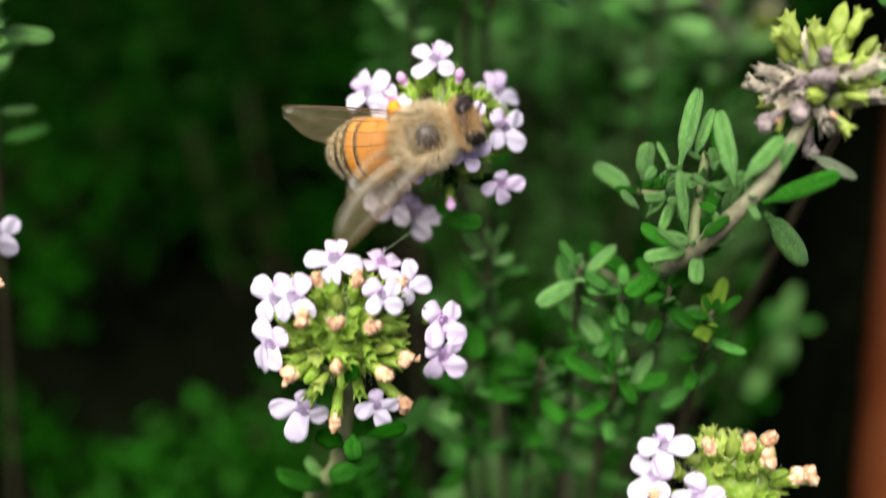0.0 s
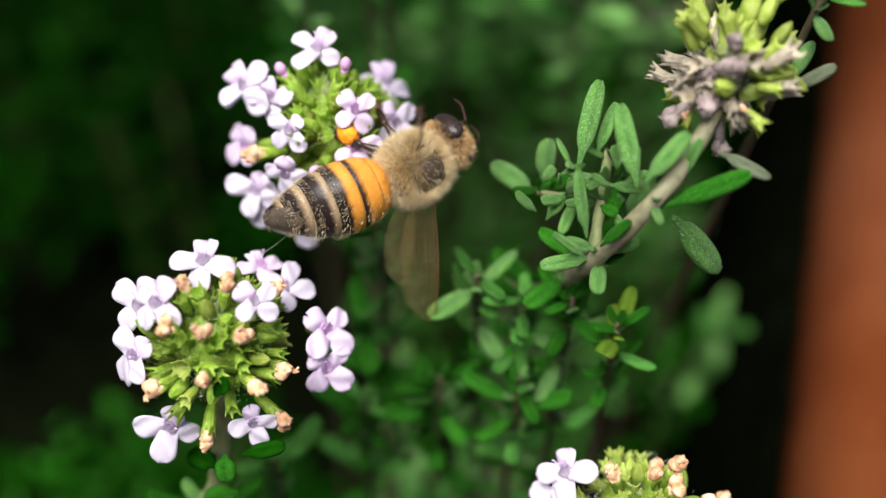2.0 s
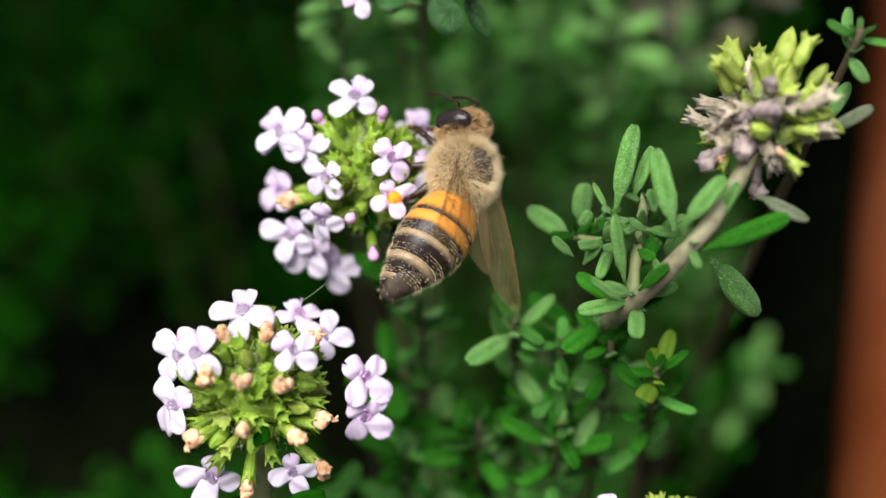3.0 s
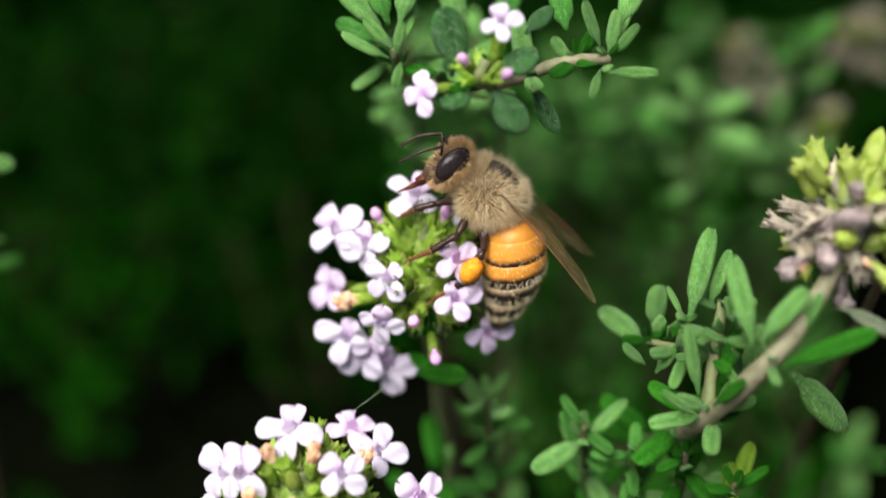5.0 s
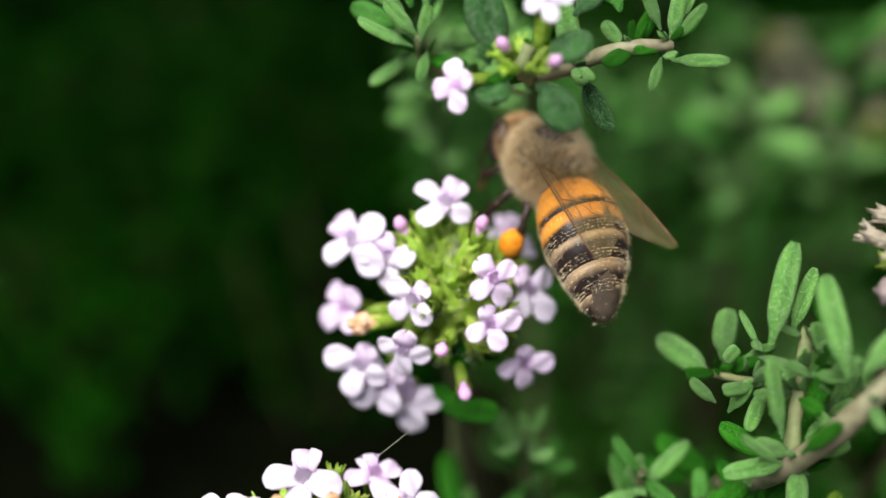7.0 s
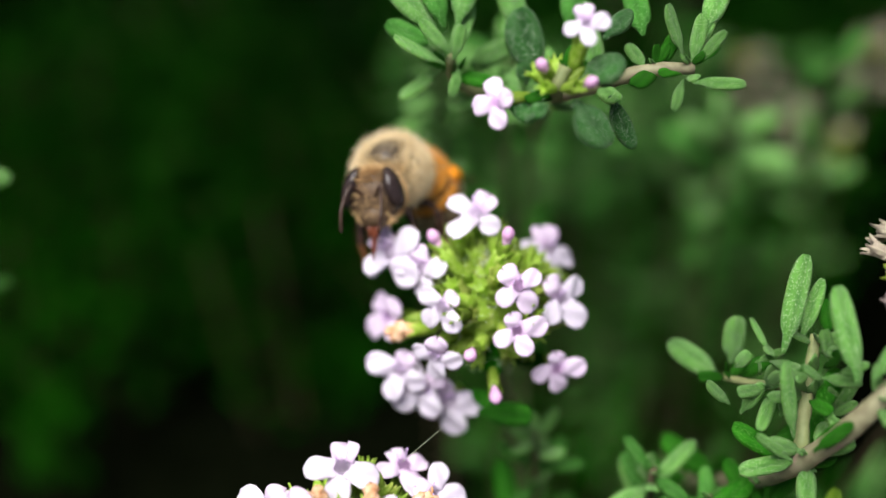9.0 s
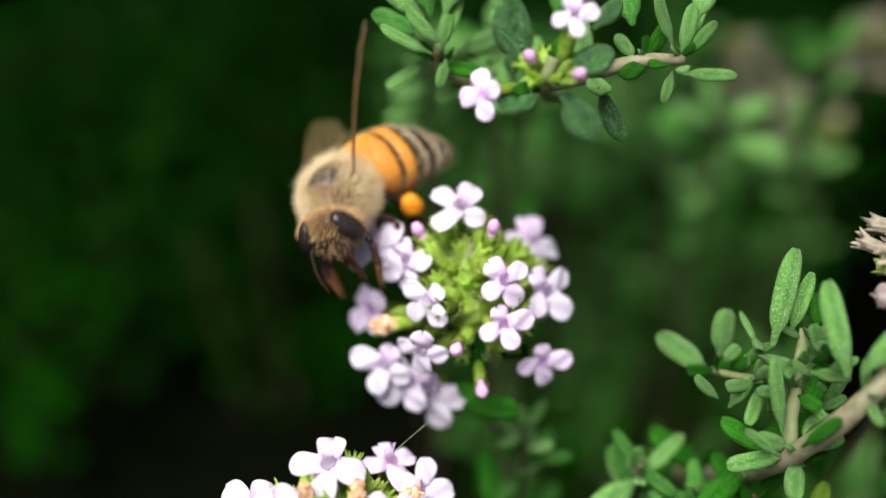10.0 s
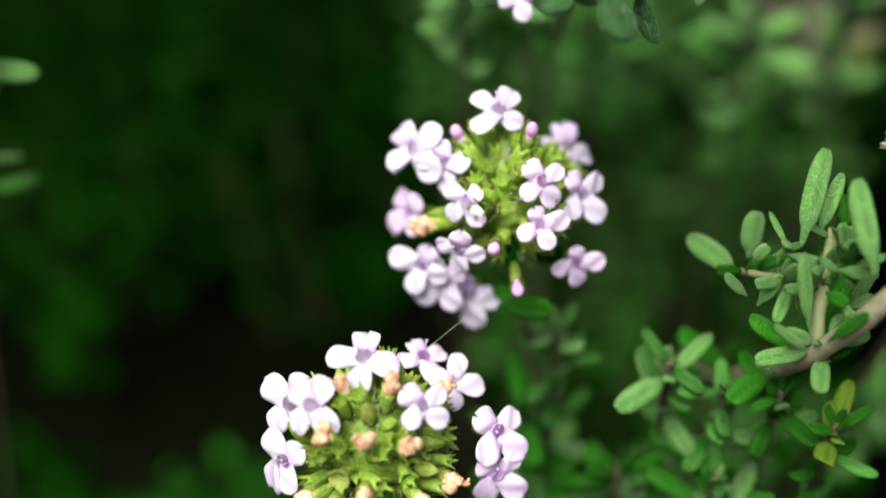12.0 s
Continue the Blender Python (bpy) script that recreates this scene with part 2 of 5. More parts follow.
# ---- pieces of the thyme plant, each built once ----
def leaf_mesh(name, material, groove, curl, blunt):
    """A fleshy leaf 1 mm long along z and 1 mm wide, its upper face towards y: blunt, with rolled edges, a groove along the midrib and a short stalk."""
    rows, seg, verts, faces = 12, 14, [], []
    for k in range(rows + 1):
        u = k / rows
        if u < 0.14:
            w = 0.09 + 0.9 * u
        else:
            w = 0.5 * max(0.0, 1 - abs((u - 0.58) / 0.44) ** blunt) ** 0.5
        w = max(w, 0.03 if k < rows else 0.015)
        mid = -curl * u * u + 0.02 * math.sin(7 * u)
        for s in range(seg):
            a = 2 * math.pi * s / seg
            x, y = w * math.cos(a), 0.34 * w * math.sin(a)
            if math.sin(a) > 0:
                y = 0.30 * w * math.sin(a) ** 0.7 - groove * w * max(0, 1 - abs(math.cos(a)) * 2.2)
            y -= 0.3 * w * abs(math.cos(a)) ** 3
            verts.append((x, mid + y, u))
    for k in range(rows):
        for s in range(seg):
            a, b = k * seg + s, k * seg + (s + 1) % seg
            faces.append((a, b, b + seg, a + seg))
    faces += [tuple(range(seg - 1, -1, -1)), tuple(rows * seg + s for s in range(seg))]
    return mesh_of(name, verts, faces, material)


LEAVES = {}
# the "dark" set is the leaf with shade in its colour
for key, material in (("green", LEAF), ("fresh", LEAF_MID), ("speckled", LEAF_SPECK), ("pale", LEAF_PALE), ("dark", LEAF_SHADED), ("yellow", LEAF_YELLOW), ("dry", LEAF_DRY)):
    LEAVES[key] = [leaf_mesh("leaf_" + key, material, groove, curl, blunt) for groove, curl, blunt in
                   (((0.24, 0.25, 1.7), (0.3, -0.12, 2.1), (0.16, 0.4, 1.5), (0.26, 0.1, 1.9)) if key == "speckled" else ((0.22, 0.3, 3.0), (0.3, -0.15, 3.6), (0.14, 0.5, 2.4), (0.26, 0.1, 3.2)))]


def leaf(parent, base, tip, width, key="green", face=(0, -0.35, 1), rng=random, name="leaf"):
    """One leaf from its base to its tip, in millimetres of the parent's space."""
    a, b = Vector(base), Vector(tip)
    length = max(0.4, (b - a).length)
    m = aim(a, b - a, face, rng.uniform(-25, 25))
    return part(name, rng.choice(LEAVES[key]), parent, m @ Matrix.Diagonal((width * 0.8, width * 0.8, length, 1)))


def petal_mesh(material, length, width, notch, cup):
    """A broad lobe with a narrow foot and a round end, gently waved; a notch splits the upper lip."""
    def fn(u, v):
        s = 2 * v - 1
        r = 0.2 + (length - 0.2) * u
        if u < 0.6:
            g = u / 0.6
            w = width * (0.74 + 0.26 * g * g * (3 - 2 * g))
        else:
            w = width * max(0.0, 1 - ((u - 0.6) / 0.405) ** 2) ** 0.5
        drop = -notch * max(0.0, 1 - 2.6 * abs(s)) * max(0, u - 0.55)
        return s * w / 2, r + drop, cup * math.sin(u * 2.0) - 0.1 * s * s * u + 0.07 * math.sin(6 * u + 3 * s) - 0.24 * u * u
    v, f = sheet(fn, 12, 8, 0.03)
    return mesh_of("petal", v, f, material)


PETALS = {}
for key, material in (("white", PETAL), ("pink", PETAL_PINK)):
    side_lobe, low_lobe = petal_mesh(material, 1.58, 1.12, 0, 0.2), petal_mesh(material, 1.72, 1.2, 0.1, 0.16)
    PETALS[key] = [(petal_mesh(PETAL_PINK, 1.2, 1.2, 0.6, 0.45), 0), (side_lobe, 98), (side_lobe, -98), (low_lobe, 180)]


def corolla_mesh(material):
    ring = [(0, 0, z) for z in (-1.7, -1.0, -0.4, 0.0, 0.1)]
    v, f = tube(ring, [0.16, 0.22, 0.28, 0.33, 0.36], 10)
    f.pop()
    n = len(v)
    inner, _ = tube([(0, 0, 0.1), (0, 0, -0.25), (0, 0, -0.8)], [0.33, 0.26, 0.12], 10)
    v += inner
    for k in range(2):
        for s in range(10):
            a, b = n + k * 10 + s, n + k * 10 + (s + 1) % 10
            f.append((a + 10, b + 10, b, a))
    f.append(tuple(range(n + 20, n + 30)))
    for s in range(10):
        a, b = n - 10 + s, n - 10 + (s + 1) % 10
        f.append((a, b, n + (s + 1) % 10, n + s))
    return mesh_of("corolla", v, f, material)


COROLLA = {"white": corolla_mesh(PETAL), "pink": corolla_mesh(PETAL_PINK)}


def stamen_mesh():
    v, f = joined(tube([(0, 0, -0.2), (0.03, 0.05, 0.3), (0, 0.1, 0.75)], [0.03, 0.028, 0.025], 5), ball((0, 0.1, 0.75), (0.07, 0.05, 0.05), 6, 4))
    return mesh_of("stamen", v, f, STAMEN)


STAMEN_MESH = stamen_mesh()


def calyx_mesh(name, material, teeth, flare, length=2.0):
    """A ribbed green cup with pointed teeth and a few stiff hairs."""
    seg = 30
    verts, faces = [], []
    for z, r in ((0, 0.15), (0.25, 0.3), (length * 0.45, 0.38), (length * 0.8, 0.4), (length, 0.4 + flare)):
        for s in range(seg):
            a = 2 * math.pi * s / seg
            k = r * (1 + 0.1 * math.cos(a * 10))
            up = 0.0
            if z == length:
                up = teeth * max(0.0, math.cos(a * 5 + 0.4)) ** 2.5
                k += up * (0.55 if math.sin(a) < 0 else 0.3)
            verts.append((k * math.cos(a), k * math.sin(a), z + up))
    for k in range(4):
        for s in range(seg):
            a, b = k * seg + s, k * seg + (s + 1) % seg
            faces.append((a, b, b + seg, a + seg))
    faces.append(tuple(range(seg - 1, -1, -1)))
    n = len(verts)
    verts += [(v[0] * 0.86, v[1] * 0.86, v[2] - 0.05) for v in verts[4 * seg:5 * seg]]
    verts += [(0.16 * math.cos(2 * math.pi * s / seg), 0.16 * math.sin(2 * math.pi * s / seg), length * 0.45) for s in range(seg)]
    for s in range(seg):
        a, b = 4 * seg + s, 4 * seg + (s + 1) % seg
        faces += [(a, b, n + (s + 1) % seg, n + s), (n + s, n + (s + 1) % seg, n + seg + (s + 1) % seg, n + seg + s)]
    faces.append(tuple(n + seg + s for s in range(seg)))
    return mesh_of(name, verts, faces, material)


def closed_calyx(name, material, seed):
    """A swollen ribbed calyx whose teeth have closed over the seeds."""
    rng = random.Random(seed)
    rows = ((0, 0.14), (0.2, 0.34), (0.6, 0.5), (1.1, 0.54), (1.6, 0.46), (1.95, 0.3), (2.2, 0.12), (2.3, 0.03))
    seg, verts, faces = 20, [], []
    for z, r in rows:
        for s in range(seg):
            a = 2 * math.pi * s / seg
            k = r * (1 + 0.06 * math.cos(a * 5) + rng.uniform(-0.02, 0.02))
            verts.append((k * math.cos(a) + 0.06 * z * z * 0.5, k * math.sin(a), z + 0.08 * math.cos(a * 5) * (z > 1.5)))
    for k in range(len(rows) - 1):
        for s in range(seg):
            a, b = k * seg + s, k * seg + (s + 1) % seg
            faces.append((a, b, b + seg, a + seg))
    faces += [tuple(range(seg - 1, -1, -1)), tuple((len(rows) - 1) * seg + s for s in range(seg))]
    return mesh_of(name, verts, faces, material)


CALYXES = {"green": calyx_mesh("calyx", CALYX, 0.55, 0.02), "lime": calyx_mesh("calyx_lime", CALYX_LIME, 0.34, 0.16, 1.7),
           "closed": closed_calyx("calyx_closed", CALYX, 1), "closed_lime": closed_calyx("calyx_closed_lime", CALYX_LIME, 2),
           "dry": calyx_mesh("calyx_dry", CALYX_DRY, 0.55, 0.05)}


def withered_mesh(seed, material):
    rng = random.Random(seed)
    bits = [ball((rng.uniform(-.2, .2), rng.uniform(-.2, .2), rng.uniform(0, .4)), (rng.uniform(.2, .34), rng.uniform(.2, .34), rng.uniform(.22, .4)), 9, 7, 0.22, rng) for _ in range(4)]
    for _ in range(3):
        a = rng.uniform(0, 6.28)
        bits.append(tube(smooth_path([(0, 0, 0.2), (0.15 * math.cos(a), 0.15 * math.sin(a), 0.5), (0.28 * math.cos(a + .6), 0.28 * math.sin(a + .6), 0.6)], 3), 0.05, 5))
    bits.append(tube([(0, 0, -0.9), (0, 0, 0.1)], [0.16, 0.28], 8))
    v, f = joined(*bits)
    return mesh_of("withered_flower", v, f, material)


WITHERED = [withered_mesh(s, SPENT) for s in (1, 2, 3)]
WITHERED_GREY = [withered_mesh(s, SPENT_GREY) for s in (4, 5, 6)]


def bud_mesh():
    v, f = ball((0, 0, 0.25), (0.38, 0.36, 0.5), 12, 9, 0.05, random.Random(2))
    v2, f2 = tube([(0, 0, -0.9), (0, 0, 0.1)], [0.18, 0.3], 10)
    v, f = joined((v, f), (v2, f2))
    return mesh_of("bud", v, f, BUD)


BUD_MESH = bud_mesh()


def ray(az, el):
    a, e = radians(az), radians(el)
    return Vector((math.cos(a) * math.cos(e), math.sin(a) * math.cos(e), math.sin(e)))


def flower(parent, place, face, roll=0, key="white", size=1.0, rng=random):
    """One lipped flower: tube, an upper lip with a notch, three lower lobes, stamens."""
    m = aim(place, face, (0, 0.3, 1), roll) @ Matrix.Scale(size, 4)
    f = part("flower", COROLLA[key], parent, m)
    for data, turn in PETALS[key]:
        lean = pose(0, 0, 0, rng.uniform(-18, 14), rng.uniform(-14, 14), turn + rng.uniform(-9, 9))
        part("petal", data, f, lean @ Matrix.Scale(rng.uniform(0.85, 1.12), 4))
    for x, lean, tall in ((-0.12, -14, 1.0), (0.12, 14, 1.05), (0.0, 4, 0.65)):
        part("stamen", STAMEN_MESH, f, pose(x * K, 0.1 * K, 0, -12, lean, 0) @ Matrix.Scale(tall, 4), "purple stamen")
    return f


def stalk(parent, points, r0, r1, material, name="stem", seed=1):
    pts = smooth_path(points, 5)
    n = len(pts) - 1
    rng = random.Random(seed)
    rad = [(r0 + (r1 - r0) * k / n) * (1 + 0.07 * math.sin(k * 1.7)) for k in range(n + 1)]
    main = tube(pts, rad, 9, 0.05, rng)
    hairs = []
    for _ in range(60):
        k = rng.randrange(1, n)
        o = Vector((rng.uniform(-1, 1), rng.uniform(-1, 1), rng.uniform(-.6, .2))).normalized()
        q = pts[k].lerp(pts[k + 1], rng.random()) + o * rad[k] * 0.9
        hairs.append(tube([q, q + o * rng.uniform(0.1, 0.22)], [0.012, 0.005], 3))
    v, f = joined(main, *hairs)
    return part(name, mesh_of(name, v, f, material), parent)


def plant(name, base, label, category="thyme"):
    """The root of a thyme stem, standing in the soil at base; its parts are laid out in millimetres from there."""
    ob = new(name)
    ob.empty_display_size = 0.005
    ob.location = P(*base)
    return tagged(ob, label, category)


def blossom_head(th, c, flowers, buds, withered, calyxes, radius, seed, keys=("green",), pink=(), small=()):
    """A dense whorl of flowers round the stem's top; c is its middle in the plant's space."""
    rng = random.Random(seed)
    c = Vector(c)
    taken = []
    for k, (az, el, reach, roll) in enumerate(flowers):
        d = ray(az, el)
        face = (d * 0.62 + Vector((0, -0.62, 0.56)) + Vector((rng.uniform(-.2, .2), rng.uniform(-.2, .2), rng.uniform(-.2, .2)))).normalized()
        if el < -15:
            face = (d * 0.2 + Vector((rng.uniform(-.15, .15), -0.8, 0.6))).normalized()
        place = c + d * reach
        flower(th, place, face, roll, "pink" if k in pink else "white", rng.uniform(1.0, 1.1) if k in small else rng.uniform(1.22, 1.4), rng)
        foot = c + d * reach - face * 2.0
        part("calyx", CALYXES["green"], th, aim(foot - face * 0.5, face) @ Matrix.Scale(0.85, 4))
        taken.append(d)
    for az, el, reach in buds:
        d = ray(az, el)
        face = (d + Vector((0, 0, 0.3))).normalized()
        part("bud", BUD_MESH, th, aim(c + d * reach, face), "pink closed flower bud")
        part("calyx", CALYXES["green"], th, aim(c + d * reach - face * 2.1, face) @ Matrix.Scale(0.85, 4))
        taken.append(d)
    for az, el, reach in withered:
        d = ray(az, el)
        face = (d + Vector((0, 0, 0.3))).normalized()
        part("withered_flower", WITHERED[rng.randrange(3)], th, aim(c + d * reach, face, roll=rng.uniform(0, 360)) @ Matrix.Scale(rng.uniform(1.3, 1.7), 4), "withered orange-brown flower")
        part("calyx", CALYXES["green"], th, aim(c + d * reach - face * 2.2, face) @ Matrix.Scale(0.95, 4))
        taken.append(d)
    n = 0
    for k in range(900):
        if n >= calyxes:
            break
        d = ray(rng.uniform(-180, 180), rng.uniform(-50, 89))
        if any(d.dot(o) > 0.988 for o in taken):
            continue
        taken.append(d)
        n += 1
        face = (d + Vector((0, 0, 0.45))).normalized()
        key = rng.choice(keys)
        key = {"green": "closed", "lime": "closed_lime"}[key] if rng.random() < 0.3 else key
        part("calyx", CALYXES[key], th, aim(c + d * radius * rng.uniform(0.34, 0.62), face + Vector((rng.gauss(0, .22), rng.gauss(0, .22), rng.gauss(0, .22))), roll=rng.uniform(0, 360)) @ Matrix.Scale(rng.uniform(0.65, 1.05), 4))
    v, f = ball(c, (radius * 0.5, radius * 0.5, radius * 0.55), 22, 16, 0.16, rng)
    part("receptacle", mesh_of("receptacle", v, f, CALYX), th, None, "knobbly green heart of the flower head")
    fuzz(th, c, radius, 900, seed + 7)


def fuzz(th, c, radius, count, seed):
    """The fine stiff hairs of a flower head, too many to count."""
    rng = random.Random(seed)
    bits = []
    for _ in range(count):
        d = ray(rng.uniform(-180, 180), rng.uniform(-60, 90))
        q = Vector(c) + d * radius * rng.uniform(0.45, 0.8)
        o = Vector((rng.gauss(0, 1), rng.gauss(0, 1), rng.gauss(0.4, 1))).normalized()
        bits.append(tube([q, q + o * rng.uniform(0.3, 0.6)], [0.018, 0.006], 3))
    v, f = joined(*bits)
    tagged(part("fuzz", mesh_of("fuzz", v, f, FUZZ), th, None, "fine pale plant hairs"), kind="stuff")


def leaf_node(th, at, along, key, size, rng, tuft=True, young="pale"):
    """A pair of opposite leaves and the small tufts in their axils."""
    at, along = Vector(at), Vector(along).normalized()
    side = along.orthogonal().normalized()
    side.rotate(Matrix.Rotation(rng.uniform(0, 6.28), 3, along))
    for s in (1, -1):
        d = side * s * rng.uniform(0.75, 1.0) + along * rng.uniform(0.25, 0.8)
        ln = size * rng.uniform(0.8, 1.15)
        leaf(th, at, at + d.normalized() * ln, ln * rng.uniform(0.36, 0.46), key, along, rng)
        if tuft:
            for q in range(2):
                d2 = side * s * rng.uniform(0.2, 0.7) + along + side.cross(along) * rng.uniform(-0.6, 0.6)
                ln = size * rng.uniform(0.35, 0.6)
                leaf(th, at + along * 0.3, at + along * 0.3 + d2.normalized() * ln, ln * 0.45, rng.choice((key, young, key)), along, rng)


# ---- setting: ground, terracotta pot, soil ----
def ground_material():
    m, nt, b = shader("damp_paving", 0.75)
    col, tex = noise_ramp(nt, 60, [(0.3, (0.035, 0.03, 0.025)), (0.55, (0.07, 0.06, 0.05)), (0.75, (0.1, 0.09, 0.075))], 8)
    grit, fine = noise_ramp(nt, 900, [(0.35, (0.6, 0.6, 0.6)), (0.65, (1, 1, 1))], 3)
    nt.links.new(blend(nt, 1.0, col, grit, 'MULTIPLY'), b.inputs["Base Color"])
    bump(nt, b, fine.outputs[0], 0.5, 0.002)
    return m


def terracotta_material():
    m, nt, b = shader("terracotta", 0.9, specular=0.05)
    col, tex = noise_ramp(nt, 45, [(0.25, (0.085, 0.02, 0.005)), (0.5, (0.12, 0.03, 0.008)), (0.75, (0.15, 0.045, 0.014))], 7)
    fine, ft = noise_ramp(nt, 1200, [(0.3, (0.75, 0.72, 0.7)), (0.7, (1, 1, 1))], 4)
    lime, lt = noise_ramp(nt, 18, [(0.52, (0, 0, 0)), (0.78, (0.16, 0.16, 0.16))], 6)
    col = blend(nt, lime, blend(nt, 1.0, col, fine, 'MULTIPLY'), (0.2, 0.1, 0.06))
    nt.links.new(col, b.inputs["Base Color"])
    bump(nt, b, ft.outputs[0], 0.4, 0.0006)
    return m


def soil_material():
    m, nt, b = shader("potting_soil_shaded", 1.0, specular=0.0)
    # near-black, well under real soil: shade between the stems is put into it
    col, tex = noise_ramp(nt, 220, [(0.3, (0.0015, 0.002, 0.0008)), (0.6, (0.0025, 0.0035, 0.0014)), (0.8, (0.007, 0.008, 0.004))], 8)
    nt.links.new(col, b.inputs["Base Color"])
    bump(nt, b, tex.outputs[0], 0.8, 0.002)
    return m


GROUND, TERRA, SOIL = ground_material(), terracotta_material(), soil_material()


def build_ground():
    n, verts, faces = 24, [], []
    steps = [0, 60, 120, 200, 400, 900, 3000, 20000, 400000]
    for r in steps[1:]:
        for s in range(n):
            a = 2 * math.pi * s / n
            verts.append((r * math.cos(a), r * math.sin(a), 0))
    verts.append((0, 0, 0))
    for k in range(len(steps) - 2):
        for s in range(n):
            a, b = k * n + s, k * n + (s + 1) % n
            faces.append((a, a + n, b + n, b))
    for s in range(n):
        faces.append((s, (s + 1) % n, len(verts) - 1))
    tagged(new("ground", mesh_of("ground", verts, faces, GROUND)), "dark damp paving around the flower pot", "ground", kind="structure")


POT_X, POT_Y, HALF_X, HALF_Y, RIM, SOIL_Z = -56.5, 76.0, 118.6, 200.0, -42.0, -116.0
POT_TURN = radians(-18.0)
NODE_Z = -58.0     # height from which the tall stems are laid out; they root in the soil below


def in_pot(x, y):
    """A place seen along the planter's own sides, from its middle."""
    dx, dy = x - POT_X, y - POT_Y
    c, s = math.cos(POT_TURN), math.sin(POT_TURN)
    return dx * c + dy * s, dy * c - dx * s


def wall_gap(x, y):
    """Distance to the nearest inner wall of the planter; negative outside."""
    u, v = in_pot(x, y)
    return min(HALF_X - abs(u), HALF_Y - abs(v))


def trough(prof, seed):
    """A hand-made body with rounded corners; each row is an offset from the inner wall and a height."""
    verts, faces, n = [], [], 0
    rng = random.Random(seed)
    for o, z in prof:
        ring = []
        rad = max(1.0, 24 + o)
        for qx, qy, a0 in ((1, 1, 0), (-1, 1, 90), (-1, -1, 180), (1, -1, 270)):
            for k in range(9):
                a = radians(a0 + k * 90 / 8)
                ring.append((qx * (HALF_X - 24) + rad * math.cos(a), qy * (HALF_Y - 24) + rad * math.sin(a)))
            nx, ny = (-qx, qy) if qx == qy else (qx, -qy)
            x0, y0 = ring[-1]
            x1, y1 = (nx * (HALF_X - 24) + rad * math.cos(radians(a0 + 90)), ny * (HALF_Y - 24) + rad * math.sin(radians(a0 + 90)))
            for k in range(1, 12):
                ring.append((x0 + (x1 - x0) * k / 12, y0 + (y1 - y0) * k / 12))
        n = len(ring)
        for k, (x, y) in enumerate(ring):
            w = 0.35 * math.sin(k * 0.35 + z * 0.06) + rng.uniform(-0.1, 0.1)
            d = math.hypot(x, y)
            verts.append((x + w * x / d, y + w * y / d, z))
    rows = len(prof)
    for k in range(rows):
        for s in range(n):
            a, b = k * n + s, k * n + (s + 1) % n
            c, d = ((k + 1) % rows) * n + (s + 1) % n, ((k + 1) % rows) * n + s
            faces.append((a, b, c, d))
    return verts, faces


def build_pot():
    """A clay planter with a thick rolled rim."""
    h = RIM + Z0
    pot = new("flower_pot")
    pot.matrix_world = Matrix.Translation((POT_X * K, POT_Y * K, 0)) @ Matrix.Rotation(POT_TURN, 4, 'Z')
    tagged(pot, "weathered terracotta planter holding thyme and dark soil", "flower pot")
    v, f = trough([(-22, 12), (-3, h - 27), (1.0, h - 27), (1.0, h - 28), (-8, 4), (-11, 0), (-23, 0)], 3)
    n = len(v) // 7
    f += [tuple(range(n)), tuple(range(7 * n - 1, 6 * n - 1, -1))]
    part("pot_body", mesh_of("pot_body", v, f, TERRA), pot)
    v, f = trough([(1.2, h - 27), (8, h - 28), (11, h - 24), (11.6, h - 8), (10.6, h - 4), (8.6, h - 1.2), (6, h), (3.4, h - 1.2), (1.2, h - 4), (0, h - 8), (-2, h - 26.6)], 4)
    part("rim", mesh_of("rim", v, f, TERRA), pot, None, "thick rolled terracotta rim")
    return pot


def soil_z(x, y):
    """Height of the soil: low in the middle, heaped against the planter's wall."""
    k = min(1.0, max(0.0, 1 - (wall_gap(x, y) - 1) / 17))
    return SOIL_Z + (RIM - 6 - SOIL_Z) * k * k * (3 - 2 * k)


def build_soil():
    nu, nv, verts, faces = 70, 90, [], []
    c, s = math.cos(POT_TURN), math.sin(POT_TURN)
    for i in range(nu + 1):
        for j in range(nv + 1):
            u, v = (HALF_X - 1) * (2 * i / nu - 1), (HALF_Y - 1) * (2 * j / nv - 1)
            z = soil_z(POT_X + u * c - v * s, POT_Y + u * s + v * c) + Z0 + 2.0 * noise.noise(Vector((u * 0.12, v * 0.12, 3))) + 1.2 * noise.noise(Vector((u * 0.5, v * 0.5, 9)))
            verts.append((u, v, z))
    w = nv + 1
    faces = [(i * w + j, (i + 1) * w + j, (i + 1) * w + j + 1, i * w + j + 1) for i in range(nu) for j in range(nv)]
    rng = random.Random(8)
    crumbs = []
    for _ in range(420):
        u, v = rng.uniform(-1, 1) * (HALF_X - 12), rng.uniform(-1, 1) * (HALF_Y - 12)
        q = rng.uniform(0.5, 2.2)
        crumbs.append(ball((u, v, soil_z(POT_X + u * c - v * s, POT_Y + u * s + v * c) + Z0 + q * 0.4), (q, q * 0.8, q * 0.7), 6, 5, 0.25, rng))
    v, f = joined(*crumbs)
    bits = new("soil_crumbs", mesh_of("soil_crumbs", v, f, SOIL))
    tagged(bits, "loose dark crumbs lying on the potting soil, shade added to colour", "soil", kind="stuff")
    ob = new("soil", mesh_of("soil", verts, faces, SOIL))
    tagged(ob, "dark crumbly potting soil filling the planter, shade added to colour", "soil", kind="structure")
    for q in (bits, ob):
        q.matrix_world = Matrix.Translation((POT_X * K, POT_Y * K, 0)) @ Matrix.Rotation(POT_TURN, 4, 'Z')


build_ground()
